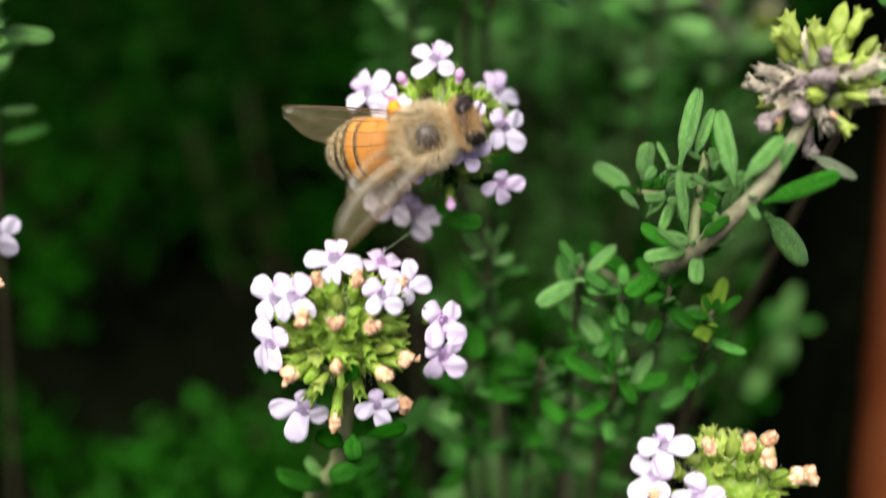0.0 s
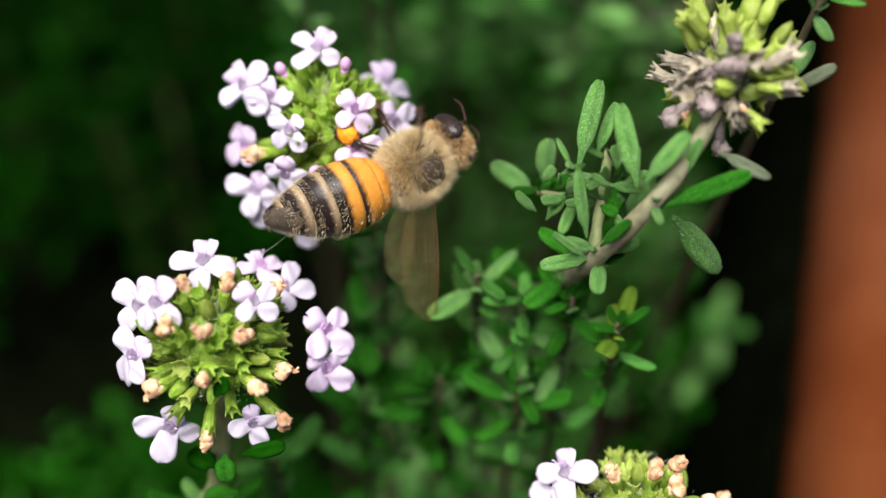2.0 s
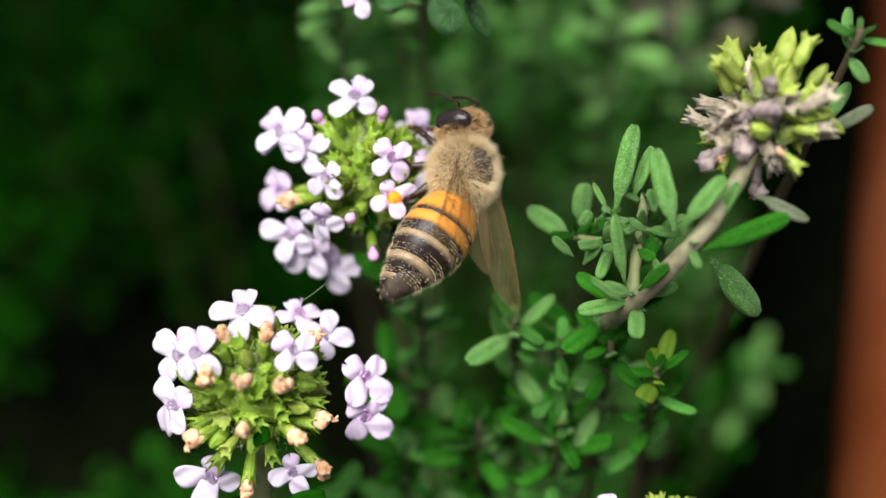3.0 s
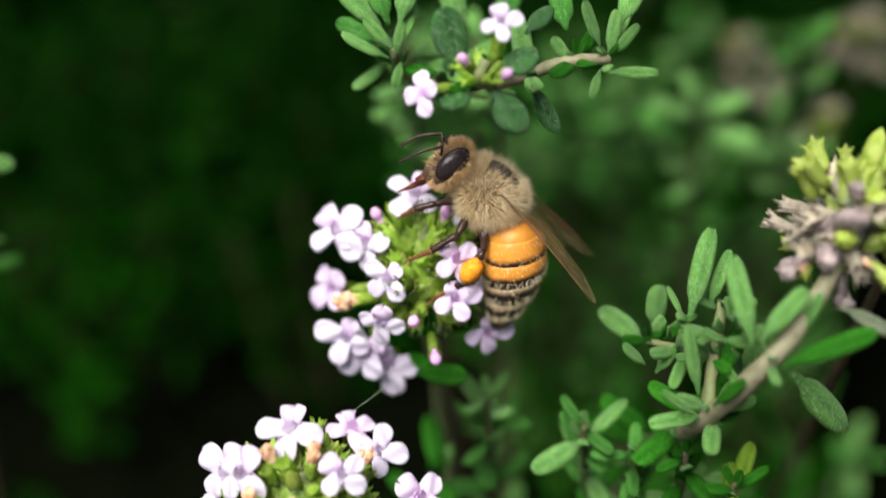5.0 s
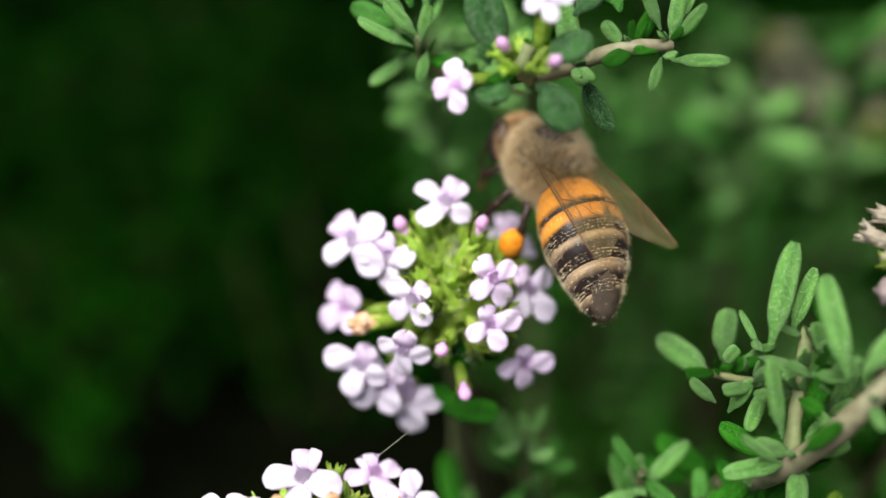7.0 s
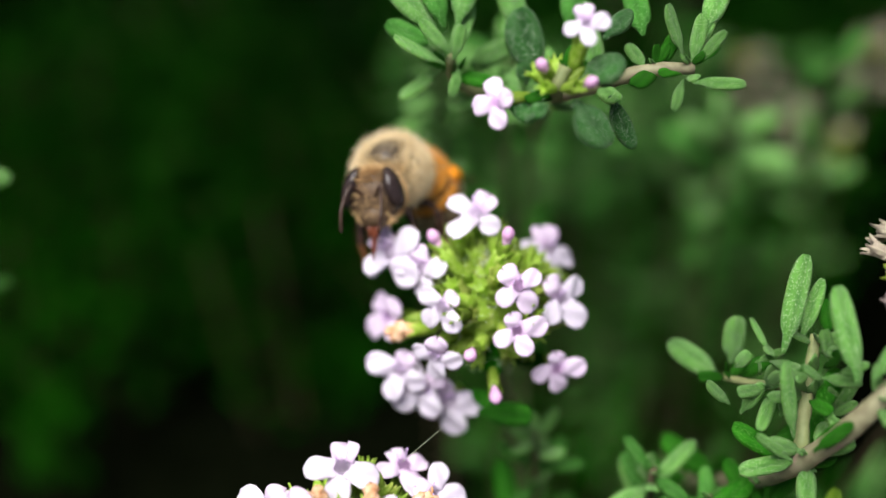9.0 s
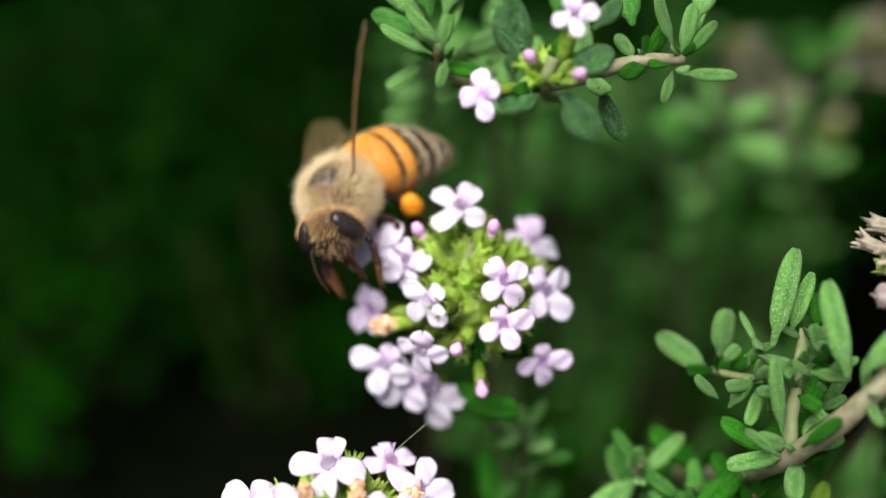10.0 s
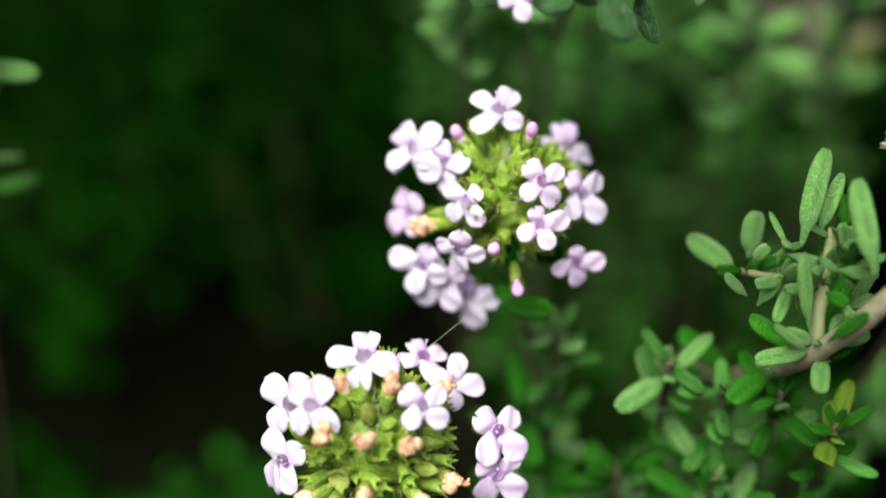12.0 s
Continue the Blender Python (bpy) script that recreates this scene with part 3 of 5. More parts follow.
build_pot()
build_soil()


# ---- the thyme stems ----
def rel(base, p):
    return Vector(p) - Vector(base)


def set_leaves(th, base, rows, keys, rng, face=(0, -0.55, 0.8)):
    for k, (x0, y0, z0, x1, y1, z1, w) in enumerate(rows):
        leaf(th, rel(base, (x0, y0, z0)), rel(base, (x1, y1, z1)), w, keys[k % len(keys)], face, rng)


def flowering_stem_with_visitor():
    base = (4.0, 2.0, NODE_Z)
    th = plant("flowering_thyme_stem", base, "thyme stem topped by a dense head of white-lilac flowers", "thyme flower")
    c = rel(base, (1.6, -1.5, -3.1))
    stalk(th, [(0, 0, soil_z(base[0], base[1]) - NODE_Z - 3), (0.4, 1.5, 18), (-0.6, 1.0, 36), (-1.6, -1.5, 46), c + Vector((0, -0.2, -3)), c + Vector((0, 0.2, 3.5))], 0.6, 0.5, STEM, "stem", 2)
    blossom_head(th, c, [(115, 75, 6.0, -30), (164, 26, 6.5, -30), (-175, 39, 4.9, 10), (-125, 34, 5.1, -38), (-59, 49, 5.6, 30),
                         (-67, 21, 5.0, 25), (-36, -24, 5.7, 12), (48, 10, 5.5, -20), (-9, 14, 4.6, 25), (177, -13, 6.3, -40), (-148, -22, 6.6, -20),
                         (-121, 2, 5.5, -10), (-129, -55, 6.5, 10), (-140, -38, 6.3, -60), (172, 30, 6.7, 50)],
                 [(-98, 10, 5.5), (-84, -17, 6.1), (-25, 76, 5.8), (169, 56, 5.4)], [(-152, 1, 5.4)], 105, 5.3, 11, ("green", "green", "lime"), (4, 5, 6, 9), (3, 4, 5, 6, 11))
    rng = random.Random(21)
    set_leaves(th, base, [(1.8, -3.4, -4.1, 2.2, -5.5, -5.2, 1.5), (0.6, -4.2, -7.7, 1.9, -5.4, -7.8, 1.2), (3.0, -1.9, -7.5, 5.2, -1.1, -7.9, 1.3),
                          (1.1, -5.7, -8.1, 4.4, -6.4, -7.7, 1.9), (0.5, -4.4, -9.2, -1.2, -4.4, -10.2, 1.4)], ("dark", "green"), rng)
    for z in (14, 22, 30, 36):
        leaf_node(th, (0.2 - z * 0.03, -z * 0.15, z), (0, 0, 1), "green", 5.0, rng)
    return th


def flowering_stem_leaning():
    base = (-12.0, -16.0, NODE_Z)
    th = plant("flowering_thyme_stem", base, "thyme stem with round head of lilac and withered brown flowers", "thyme flower")
    c = rel(base, (-6.0, -15.5, -9.2))
    stalk(th, [(0, 0, soil_z(base[0], base[1]) - NODE_Z - 3), (1.5, 0, 20), (5.0, -1.5, 36), c + Vector((0.3, -0.8, -3)), c + Vector((0, 0, 3.5))], 0.75, 0.6, STEM, "stem", 3)
    blossom_head(th, c, [(103, 74, 5.8, 0), (61, 20, 5.8, 10), (-21, 56, 5.7, 40), (-162, 55, 5.5, -20), (-157, 9, 5.2, -40),
                         (-125, -38, 6.2, -20), (-58, -36, 5.8, 10), (9, -2, 7.1, 30), (-3, -18, 7.4, 50), (36, 16, 5.7, 60),
                         (174, 32, 5.3, -30)],
                 [], [(-129, 49, 5.2), (-92, 52, 5.2), (-54, 44, 5.2), (-90, 21, 5.2), (-56, 7, 5.3), (-30, 2, 5.2), (-126, 3, 5.3), (-171, 75, 5.2),
                      (-12, 76, 5.2), (15, 39, 5.3), (-41, -32, 6.4), (-96, -44, 6.1)], 130, 5.6, 12, ("green", "green", "lime"), (1, 7, 8), (2, 6, 9))
    rng = random.Random(22)
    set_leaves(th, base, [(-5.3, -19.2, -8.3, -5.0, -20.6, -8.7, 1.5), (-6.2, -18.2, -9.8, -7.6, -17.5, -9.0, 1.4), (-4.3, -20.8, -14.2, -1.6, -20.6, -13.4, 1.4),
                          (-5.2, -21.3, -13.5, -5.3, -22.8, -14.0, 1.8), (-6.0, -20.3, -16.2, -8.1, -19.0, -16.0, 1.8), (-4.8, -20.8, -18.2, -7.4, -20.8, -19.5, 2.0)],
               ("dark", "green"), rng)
    for z in (18, 26, 33):
        leaf_node(th, (z * 0.12, -z * 0.05, z), (0, 0, 1), "green", 5.0, rng)
    return th


def seeding_stem():
    """The woody stem with the spent, yellow-green and grey head, and the leafy shoot on it."""
    base = (16.0, 14.0, NODE_Z)
    th = plant("seeding_thyme_stem", base, "woody thyme stem with spent grey and lime calyxes and green leaves", "thyme")
    stalk(th, [(0, 0, soil_z(base[0], base[1]) - NODE_Z - 3), (0, -5, 22), rel(base, (16.2, 0.5, -22)), rel(base, (17.2, -7.5, -12)), rel(base, (18.6, -12.0, -5.0)), rel(base, (21.3, -12.8, 0.4)), rel(base, (23.8, -10.4, 2.4)), rel(base, (26.3, -6.8, 5.2))],
          0.7, 0.48, STEM_WOODY, "stem", 4)
    stalk(th, [rel(base, (18.5, -11.5, -4.8)), rel(base, (18.9, -9.5, -3.0)), rel(base, (19.5, -7.1, -0.5))], 0.4, 0.3, STEM, "side_shoot", 5)
    rng = random.Random(31)
    c = rel(base, (25.6, -7.0, 5.0))
    lean = Vector((0.45, 0.35, 0.7)).normalized()
    for k in range(96):
        d = Vector((rng.gauss(0, 1), rng.gauss(0, 1), rng.gauss(0, 1))).normalized()
        middle = c + lean * rng.uniform(-1.2, 1.4) + Vector((0.3, 0, 0))
        high = d.dot(lean) * 0.6 + d.x * 0.25
        lime = rng.random() < (0.8 if high > 0.3 else 0.4 if high > -0.1 else 0.15)
        way = d + lean * 0.25 + Vector((rng.gauss(0, .35), rng.gauss(0, .35), rng.gauss(0, .35)))
        at = aim(middle + d * rng.uniform(0.6, 3.0), way, roll=rng.uniform(0, 360))
        if lime:
            part("calyx", CALYXES["closed_lime" if rng.random() < 0.25 else "lime"], th, at @ Matrix.Scale(rng.uniform(0.75, 1.2), 4), "lime-green calyx")
        elif rng.random() < 0.55:
            part("calyx", CALYXES["dry"], th, at @ Matrix.Scale(rng.uniform(0.7, 1.1), 4), "dry grey calyx")
        else:
            part("withered_flower", WITHERED_GREY[k % 3], th, at @ Matrix.Scale(rng.uniform(1.2, 1.9), 4), "withered grey-mauve flower")
    fuzz(th, c, 3.2, 420, 33)
    for d in ((-0.6, -0.6, -0.2), (0.5, -0.5, -0.5), (0.1, -0.8, 0.1)):
        part("withered_flower", WITHERED[0], th, aim(c + Vector(d).normalized() * 3.6, d) @ Matrix.Scale(0.5, 4), "withered orange-brown flower")
    set_leaves(th, base, [(20.5, -11.6, 0.4, 19.4, -9.1, 4.6, 1.6), (20.6, -12.8, 1.9, 22.8, -11.7, 4.6, 1.4), (22.0, -13.1, 0.3, 26.7, -12.5, 2.2, 1.5),
                          (23.1, -11.0, -2.5, 27.4, -11.4, -7.0, 2.3), (22.5, -12.2, 1.3, 24.0, -10.6, 3.2, 1.0), (18.4, -13.4, -2.7, 19.7, -13.7, -0.4, 0.9),
                          (29.8, -6.4, 4.3, 32.0, -4.2, 5.6, 1.3)], ("pale", "pale", "green"), rng)
    set_leaves(th, base, [(29.7, -7.4, 4.4, 32.1, -7.2, 6.0, 1.1), (25.2, -10.4, 2.1, 28.2, -11.9, 1.7, 1.2)], ("dry",), rng)
    set_leaves(th, base, [(15.3, -5.4, -5.6, 12.8, -3.0, -4.4, 2.0), (15.9, -5.0, -4.8, 16.4, -3.4, -2.6, 1.8), (17.4, -8.8, -0.2, 18.8, -5.5, 3.7, 1.6),
                          (18.7, -7.3, -0.8, 19.8, -5.1, 1.8, 1.1), (19.3, -10.3, -3.1, 20.3, -9.5, -0.7, 1.4), (17.9, -11.8, -3.5, 17.1, -10.5, 0.8, 1.1),
                          (18.4, -11.9, -5.0, 15.0, -12.9, -4.8, 1.2)], ("pale", "pale", "pale", "pale", "green", "pale"), rng)
    set_leaves(th, base, [(17.8, -12.6, -4.4, 15.7, -12.9, -2.1, 0.7), (18.8, -12.1, -5.1, 18.6, -14.0, -6.1, 1.4), (18.7, -12.2, -4.0, 20.4, -11.8, -2.2, 0.8),
                          (17.5, -8.4, -3.4, 16.5, -10.4, -4.4, 1.0), (19.4, -7.7, -1.2, 20.4, -8.0, -0.3, 0.6), (20.6, -5.9, -1.7, 20.8, -4.6, -0.2, 1.3),
                          (17.6, -9.9, -3.9, 18.4, -8.9, -2.7, 1.1)], ("pale", "pale", "green"), rng)
    stalk(th, [rel(base, (18.9, -9.0, -2.6)), rel(base, (17.0, -7.2, -4.2)), rel(base, (15.4, -5.4, -5.4))], 0.28, 0.2, STEM, "side_shoot", 6)
    for p, size in (((18.9, -9.3, -2.9), 2.4), ((17.0, -8.3, -3.4), 2.6), ((19.4, -7.3, -0.9), 2.4), ((15.6, -5.6, -5.2), 2.6), ((18.6, -11.6, -4.8), 2.4), ((21.2, -12.6, 0.2), 2.2), ((18.4, -10.6, -6.5), 3.4), ((20.6, -9.0, -5.0), 3.2)):
        leaf_node(th, rel(base, p), (0.1, -0.3, 0.9), rng.choice(("green", "pale", "pale")), size, rng)
    for k in range(26):
        u = rng.random()
        at = Vector((15.6, -7.4, -3.6)).lerp(Vector((20.0, -9.5, -1.2)), u) + Vector((rng.uniform(-1, 1), rng.uniform(-1.6, 1.6), rng.uniform(-1.4, 1.2)))
        tip = at + Vector((rng.gauss(0, 0.6), rng.gauss(-0.4, 0.6), rng.gauss(0.9, 0.5))).normalized() * rng.uniform(1.4, 2.6)
        leaf(th, rel(base, at), rel(base, tip), rng.uniform(0.6, 1.0), rng.choice(("pale", "pale", "green")), (0, -0.55, 0.8), rng)
    for p in ((16.2, 4.0, -28), (16.4, 0.0, -21), (16.8, -4.0, -16), (17.6, -8.5, -10)):
        leaf_node(th, rel(base, p), (0, -0.5, 0.8), "green", 4.6, rng)
    grow, pivot = 1.02, P(18.6, -12.0, -5.0)
    th.location = pivot + (th.location - pivot) * grow + Vector((-0.1, -0.5, 0.6)) * K
    th.scale = (grow, grow, grow)
    return th


def budding_stem():
    """The shoot at the top with two open flowers, buds and broad dark leaves, and its leafy side branches."""
    base = (5.0, 34.0, NODE_Z)
    th = plant("budding_thyme_stem", base, "leafy thyme shoot with two open pink flowers and closed buds", "thyme")
    stalk(th, [(0, 0, soil_z(base[0], base[1]) - NODE_Z - 3), (0.4, -2, 24), rel(base, (5.2, 26.0, -13.0)), rel(base, (5.4, 14.0, 0.5)), rel(base, (5.4, 3.0, 9.0)), rel(base, (5.0, -1.9, 12.3)), rel(base, (5.5, -1.7, 13.6))], 0.45, 0.36, STEM, "stem", 7)
    stalk(th, [rel(base, (5.5, 4.5, 8.0)), rel(base, (7.8, 2.7, 9.8)), rel(base, (10.1, 1.7, 11.3)), rel(base, (12.8, 1.8, 11.4))], 0.5, 0.34, STEM_WOODY, "side_shoot", 8)
    stalk(th, [rel(base, (5.0, 8.0, 5.0)), rel(base, (2.0, 7.5, 6.0)), rel(base, (-0.3, 5.9, 8.0)), rel(base, (-0.6, 4.4, 10.6))], 0.4, 0.28, STEM, "side_shoot", 9)
    rng = random.Random(41)
    flower(th, rel(base, (6.4, -1.6, 16.0)), (0.1, -0.62, 0.72), 10, "white", 0.8, rng)
    part("calyx", CALYXES["green"], th, aim(rel(base, (5.9, -1.4, 13.2)), (0.2, -0.1, 1)))
    flower(th, rel(base, (1.9, -3.1, 12.3)), (-0.35, -0.75, 0.5), -70, "pink", 0.85, rng)
    part("calyx", CALYXES["green"], th, aim(rel(base, (3.8, -2.0, 12.0)), (-1, -0.35, 0.1)) @ Matrix.Scale(0.8, 4))
    for p, d in (((6.6, -3.0, 13.4), (0.5, -0.5, 0.6)), ((4.3, -2.4, 14.0), (-0.4, -0.4, 0.8))):
        part("bud", BUD_MESH, th, aim(rel(base, p), d) @ Matrix.Scale(0.85, 4), "pink closed flower bud")
        part("calyx", CALYXES["green"], th, aim(rel(base, p) - Vector(d).normalized() * 1.7, d) @ Matrix.Scale(0.75, 4))
    for a in range(5):
        d = ray(a * 72 + 20, 35)
        part("calyx", CALYXES["green"], th, aim(rel(base, (5.1, -2.1, 12.4)) + d * 0.3, d) @ Matrix.Scale(0.7, 4))
    set_leaves(th, base, [(4.1, -1.5, 12.8, 3.0, 0.1, 16.0, 2.7), (6.2, -2.4, 13.0, 7.9, -2.1, 14.7, 2.6), (5.9, -2.9, 12.3, 7.8, -4.8, 11.1, 2.7), (4.4, -2.1, 12.0, 2.7, -2.7, 11.4, 2.4),
                          (7.7, 1.3, 13.5, 9.3, 3.2, 14.4, 1.5), (8.1, 0.1, 10.7, 9.6, -0.3, 7.6, 1.6), (4.6, -3.1, 12.2, 3.9, -4.1, 12.3, 1.2), (3.5, -1.7, 12.5, 3.3, -1.7, 13.8, 1.1)],
               ("speckled",), rng)
    set_leaves(th, base, [(12.2, 2.3, 12.0, 11.2, 3.3, 14.5, 1.0), (12.8, 2.3, 12.0, 14.2, 5.0, 14.0, 1.3), (12.7, 2.0, 11.6, 13.1, 2.9, 14.1, 1.1), (12.8, 1.9, 11.5, 14.3, 2.4, 13.4, 0.9),
                          (12.7, 1.3, 10.8, 15.7, 1.3, 10.8, 1.0), (12.2, 1.4, 10.9, 11.6, -0.3, 10.2, 0.8), (12.2, 0.7, 11.4, 12.7, 0.1, 12.0, 0.7), (10.2, 2.5, 11.0, 9.5, 4.3, 11.7, 1.1)],
               ("pale", "pale"), rng)
    set_leaves(th, base, [(-0.9, 4.2, 10.3, -3.8, 4.4, 11.9, 1.1), (-0.8, 4.4, 10.6, -3.0, 7.2, 12.6, 1.4), (-0.6, 3.8, 11.2, -2.1, 4.3, 13.1, 1.1), (-0.4, 4.6, 10.7, 0.6, 7.2, 12.6, 1.3),
                          (-0.4, 3.6, 10.9, 0.1, 4.1, 12.8, 0.9), (-1.1, 5.5, 9.2, -3.6, 5.9, 7.0, 1.4), (-0.1, 4.0, 10.1, -0.4, 2.4, 9.4, 0.9), (0.5, 7.2, 8.5, 3.3, 9.5, 8.7, 1.7)],
               ("pale", "pale"), rng)
    set_leaves(th, base, [(-1.4, 5.4, 11.8, -3.9, 7.2, 14.0, 1.9), (-0.9, 5.4, 12.0, -1.7, 7.0, 14.8, 1.9), (-0.2, 5.6, 12.0, 0.7, 7.8, 14.8, 1.8), (-1.2, 5.0, 11.0, -4.3, 5.8, 12.2, 1.7),
                          (3.6, 7.4, 10.5, 2.6, 9.0, 13.6, 2.2), (6.2, 6.8, 10.8, 7.2, 8.6, 13.8, 2.2), (13.4, 3.2, 13.0, 14.8, 5.2, 15.2, 1.7), (10.2, 4.0, 12.2, 9.6, 6.2, 14.2, 1.8)],
               ("pale", "fresh"), rng)
    for p, size in (((5.2, 1.5, 10.0), 3.6), ((7.8, 2.9, 9.6), 3.4), ((10.8, 2.2, 11.0), 2.8), ((-0.4, 5.4, 8.8), 3.2), ((4.0, 6.5, 6.5), 4.2), ((2.0, 7.6, 6.2), 4.0), ((5.2, -1.0, 11.8), 2.6), ((12.6, 2.0, 11.3), 2.2)):
        leaf_node(th, rel(base, p), (0, -0.3, 0.9), rng.choice(("green", "pale", "pale")), size, rng)
    for z in (16, 24, 32):
        leaf_node(th, (0.2, -z * 0.08, z), (0, 0, 1), "green", 5.0, rng)
    return th


def low_stem():
    base = (19.0, -17.0, NODE_Z)
    th = plant("flowering_thyme_stem", base, "low thyme stem with a half-withered head of white flowers", "thyme flower")
    c = rel(base, (21.5, -22.2, -18.5))
    stalk(th, [(0, 0, soil_z(base[0], base[1]) - NODE_Z - 3), (-0.5, -0.5, 16), c + Vector((0, 0, -4)), c + Vector((0, 0, 3))], 0.7, 0.6, STEM, "stem", 10)
    blossom_head(th, c, [(164, 31, 5.9, 25), (178, 10, 5.6, -30), (-138, 35, 5.0, 20)], [],
                 [(-173, 66, 5.2), (-52, 84, 5.2), (5, 70, 5.3), (-37, 67, 5.1), (-18, 33, 5.0), (1, 11, 5.3), (-172, 1, 5.3)], 70, 5.2, 13, ("green", "lime", "lime"))
    rng = random.Random(51)
    for z in (12, 20, 26):
        leaf_node(th, (-0.3, -0.3, z), (0, 0, 1), "green", 4.5, rng)
    return th


def side_stem():
    base = (-56.0, -2.0, NODE_Z)
    th = plant("flowering_thyme_stem", base, "thyme stem with a small loose head of white flowers", "thyme flower")
    c = rel(base, (-34.8, -10.5, -5.9))
    stalk(th, [(0, 0, soil_z(base[0], base[1]) - NODE_Z - 3), (8, -1, 18), (19, -6, 38), c + Vector((-1, 0, -4)), c + Vector((0, 0, 3))], 0.7, 0.55, STEM, "stem", 11)
    blossom_head(th, c, [(-51, 33, 5.0, 10), (-2, 73, 5.2, 0), (57, -25, 5.0, 40), (150, 30, 5.2, 0), (-140, 20, 5.2, 20)], [], [(-30, -10, 5.0), (-80, 50, 5.0)], 34, 5.2, 14, ("green", "lime"))
    rng = random.Random(52)
    for z in (12, 22, 30):
        leaf_node(th, (z * 0.45, -z * 0.1, z), (0, 0, 1), "green", 4.5, rng)
    return th


HEAD_A = flowering_stem_with_visitor()
HEAD_B = flowering_stem_leaning()
seeding_stem()
budding_stem()
low_stem()
side_stem()


# ---- leafy shoots behind, in the pot ----
def shoot(height, keys, seed, base, label):
    """A leafy thyme shoot with opposite leaves all the way up."""
    rng = random.Random(seed)
    th = plant("thyme_shoot", base, label, "thyme")
    bend = Vector((rng.uniform(-4, 4), rng.uniform(-4, 4), 0))
    line = [Vector((0, 0, -3)), Vector((0, 0, height * 0.3)) + bend * 0.2, Vector((0, 0, height * 0.65)) + bend * 0.6, Vector((0, 0, height)) + bend * 1.4]
    stalk(th, line, 0.5, 0.22, STEM_BROWN, "stem", seed)
    pts = smooth_path(line, 6)
    z = 0.25
    while z < 1.0:
        k = min(len(pts) - 2, int(z * (len(pts) - 1)))
        leaf_node(th, pts[k], pts[k + 1] - pts[k], rng.choice(keys), rng.uniform(4.6, 6.6), rng, rng.random() < 0.45, "green")
        z += rng.uniform(3.6, 5.0) / height
    leaf_node(th, pts[-1], pts[-1] - pts[-2], keys[0], 4.0, rng, True, keys[0])
    return tagged(th, group="leafy shoots in the pot")


def shoots():
    rng, shade = random.Random(77), random.Random(78)
    heights = (22, 30, 40, 28)
    kinds = [shoot(h, keys, seed, (x, y, soil_z(x, y)), lab) for h, keys, seed, x, y, lab in
             ((22, ("green", "fresh", "dark"), 101, 6, 26, "short green leafy thyme shoot in the pot"),
              (30, ("fresh", "pale", "fresh"), 102, 17, 12, "green leafy thyme shoot with paler young leaves"),
              (40, ("fresh", "green", "fresh"), 103, 26, 34, "tall green leafy thyme shoot in the pot"),
              (28, ("dark", "dark"), 104, -30, 40, "leafy thyme shoot in the pot, shade put into its green"))]
    made = 0
    for _ in range(6000):
        if made >= 150:
            break
        x, y = rng.uniform(-140, 56), rng.uniform(-30, 160)
        if wall_gap(x, y) < 8:
            continue
        top = min(-58.0 + max(0, y - 60) * 0.4, (y * 0.766 - 20) / 0.643)
        k = rng.randrange(4)
        # left of the flowers, shoots take the kind with shade in its colour
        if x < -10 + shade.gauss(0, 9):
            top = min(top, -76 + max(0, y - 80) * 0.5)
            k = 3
        grow = (top - soil_z(x, y)) / heights[k] * rng.uniform(0.7, 1.0)
        if grow < 0.4 or (x > 18 and y < 34 and rng.random() < 0.9) or (x < 2 and y < 90 and rng.random() < 0.85):
            continue
        grow = min(grow, 1.3)
        copy_thing(kinds[k], Matrix.Translation(P(x, y, soil_z(x, y))) @ pose(0, 0, 0, rng.uniform(-16, 16), rng.uniform(-16, 16), rng.uniform(0, 360)) @ Matrix.Scale(grow, 4))
        made += 1


shoots()


def rooted_shoot(root, tip, nodes, keys, size, seed, label, yellow=0):
    """A leafy shoot from a root in the soil to a tip, with leaf pairs crowded towards the tip."""
    base = (root[0], root[1], soil_z(*root))
    th = plant("thyme_shoot", base, label, "thyme")
    end = rel(base, tip)
    line = [Vector((0, 0, -3)), end * 0.4 + Vector((0, 1.5, 2)), end * 0.75 + Vector((0, 1.0, 1.5)), end]
    stalk(th, line, 0.5, 0.25, STEM_BROWN, "stem", seed)
    pts = smooth_path(line, 40)
    rng = random.Random(seed)
    k, gap = len(pts) - 2, 1.1
    for n in range(nodes):
        key = "yellow" if 0 < n <= yellow else rng.choice(keys)
        leaf_node(th, pts[k], pts[k + 1] - pts[k] + Vector((0, 0, 0.02)), key, size * rng.uniform(0.8, 1.1) * (0.75 if n == 0 else 1.0), rng, n < 6)
        walked = 0.0
        while walked < gap and k > 20:
            walked += (pts[k] - pts[k - 1]).length
            k -= 1
        gap = min(4.5, gap + 0.4)
    return tagged(th, group="leafy shoots in the pot")


BELOW, BEHIND = "leafy thyme shoot below the flower heads", "leafy thyme shoot behind the flowers"
rooted_shoot((15, 6), (11.4, -8.6, -9.8), 11, ("pale", "fresh"), 4.0, 61, BELOW)
rooted_shoot((17, 4), (14.6, -10.0, -10.5), 11, ("pale", "fresh", "green"), 3.9, 76, BELOW)
rooted_shoot((19, 2), (17.6, -11.0, -9.6), 8, ("fresh", "pale", "green"), 3.9, 62, "leafy thyme shoot with mixed pale leaves")
rooted_shoot((24, 2), (20.4, -13.4, -9.6), 6, ("fresh", "green"), 3.8, 63, "leafy thyme shoot with a few yellowing leaves low down", 1)
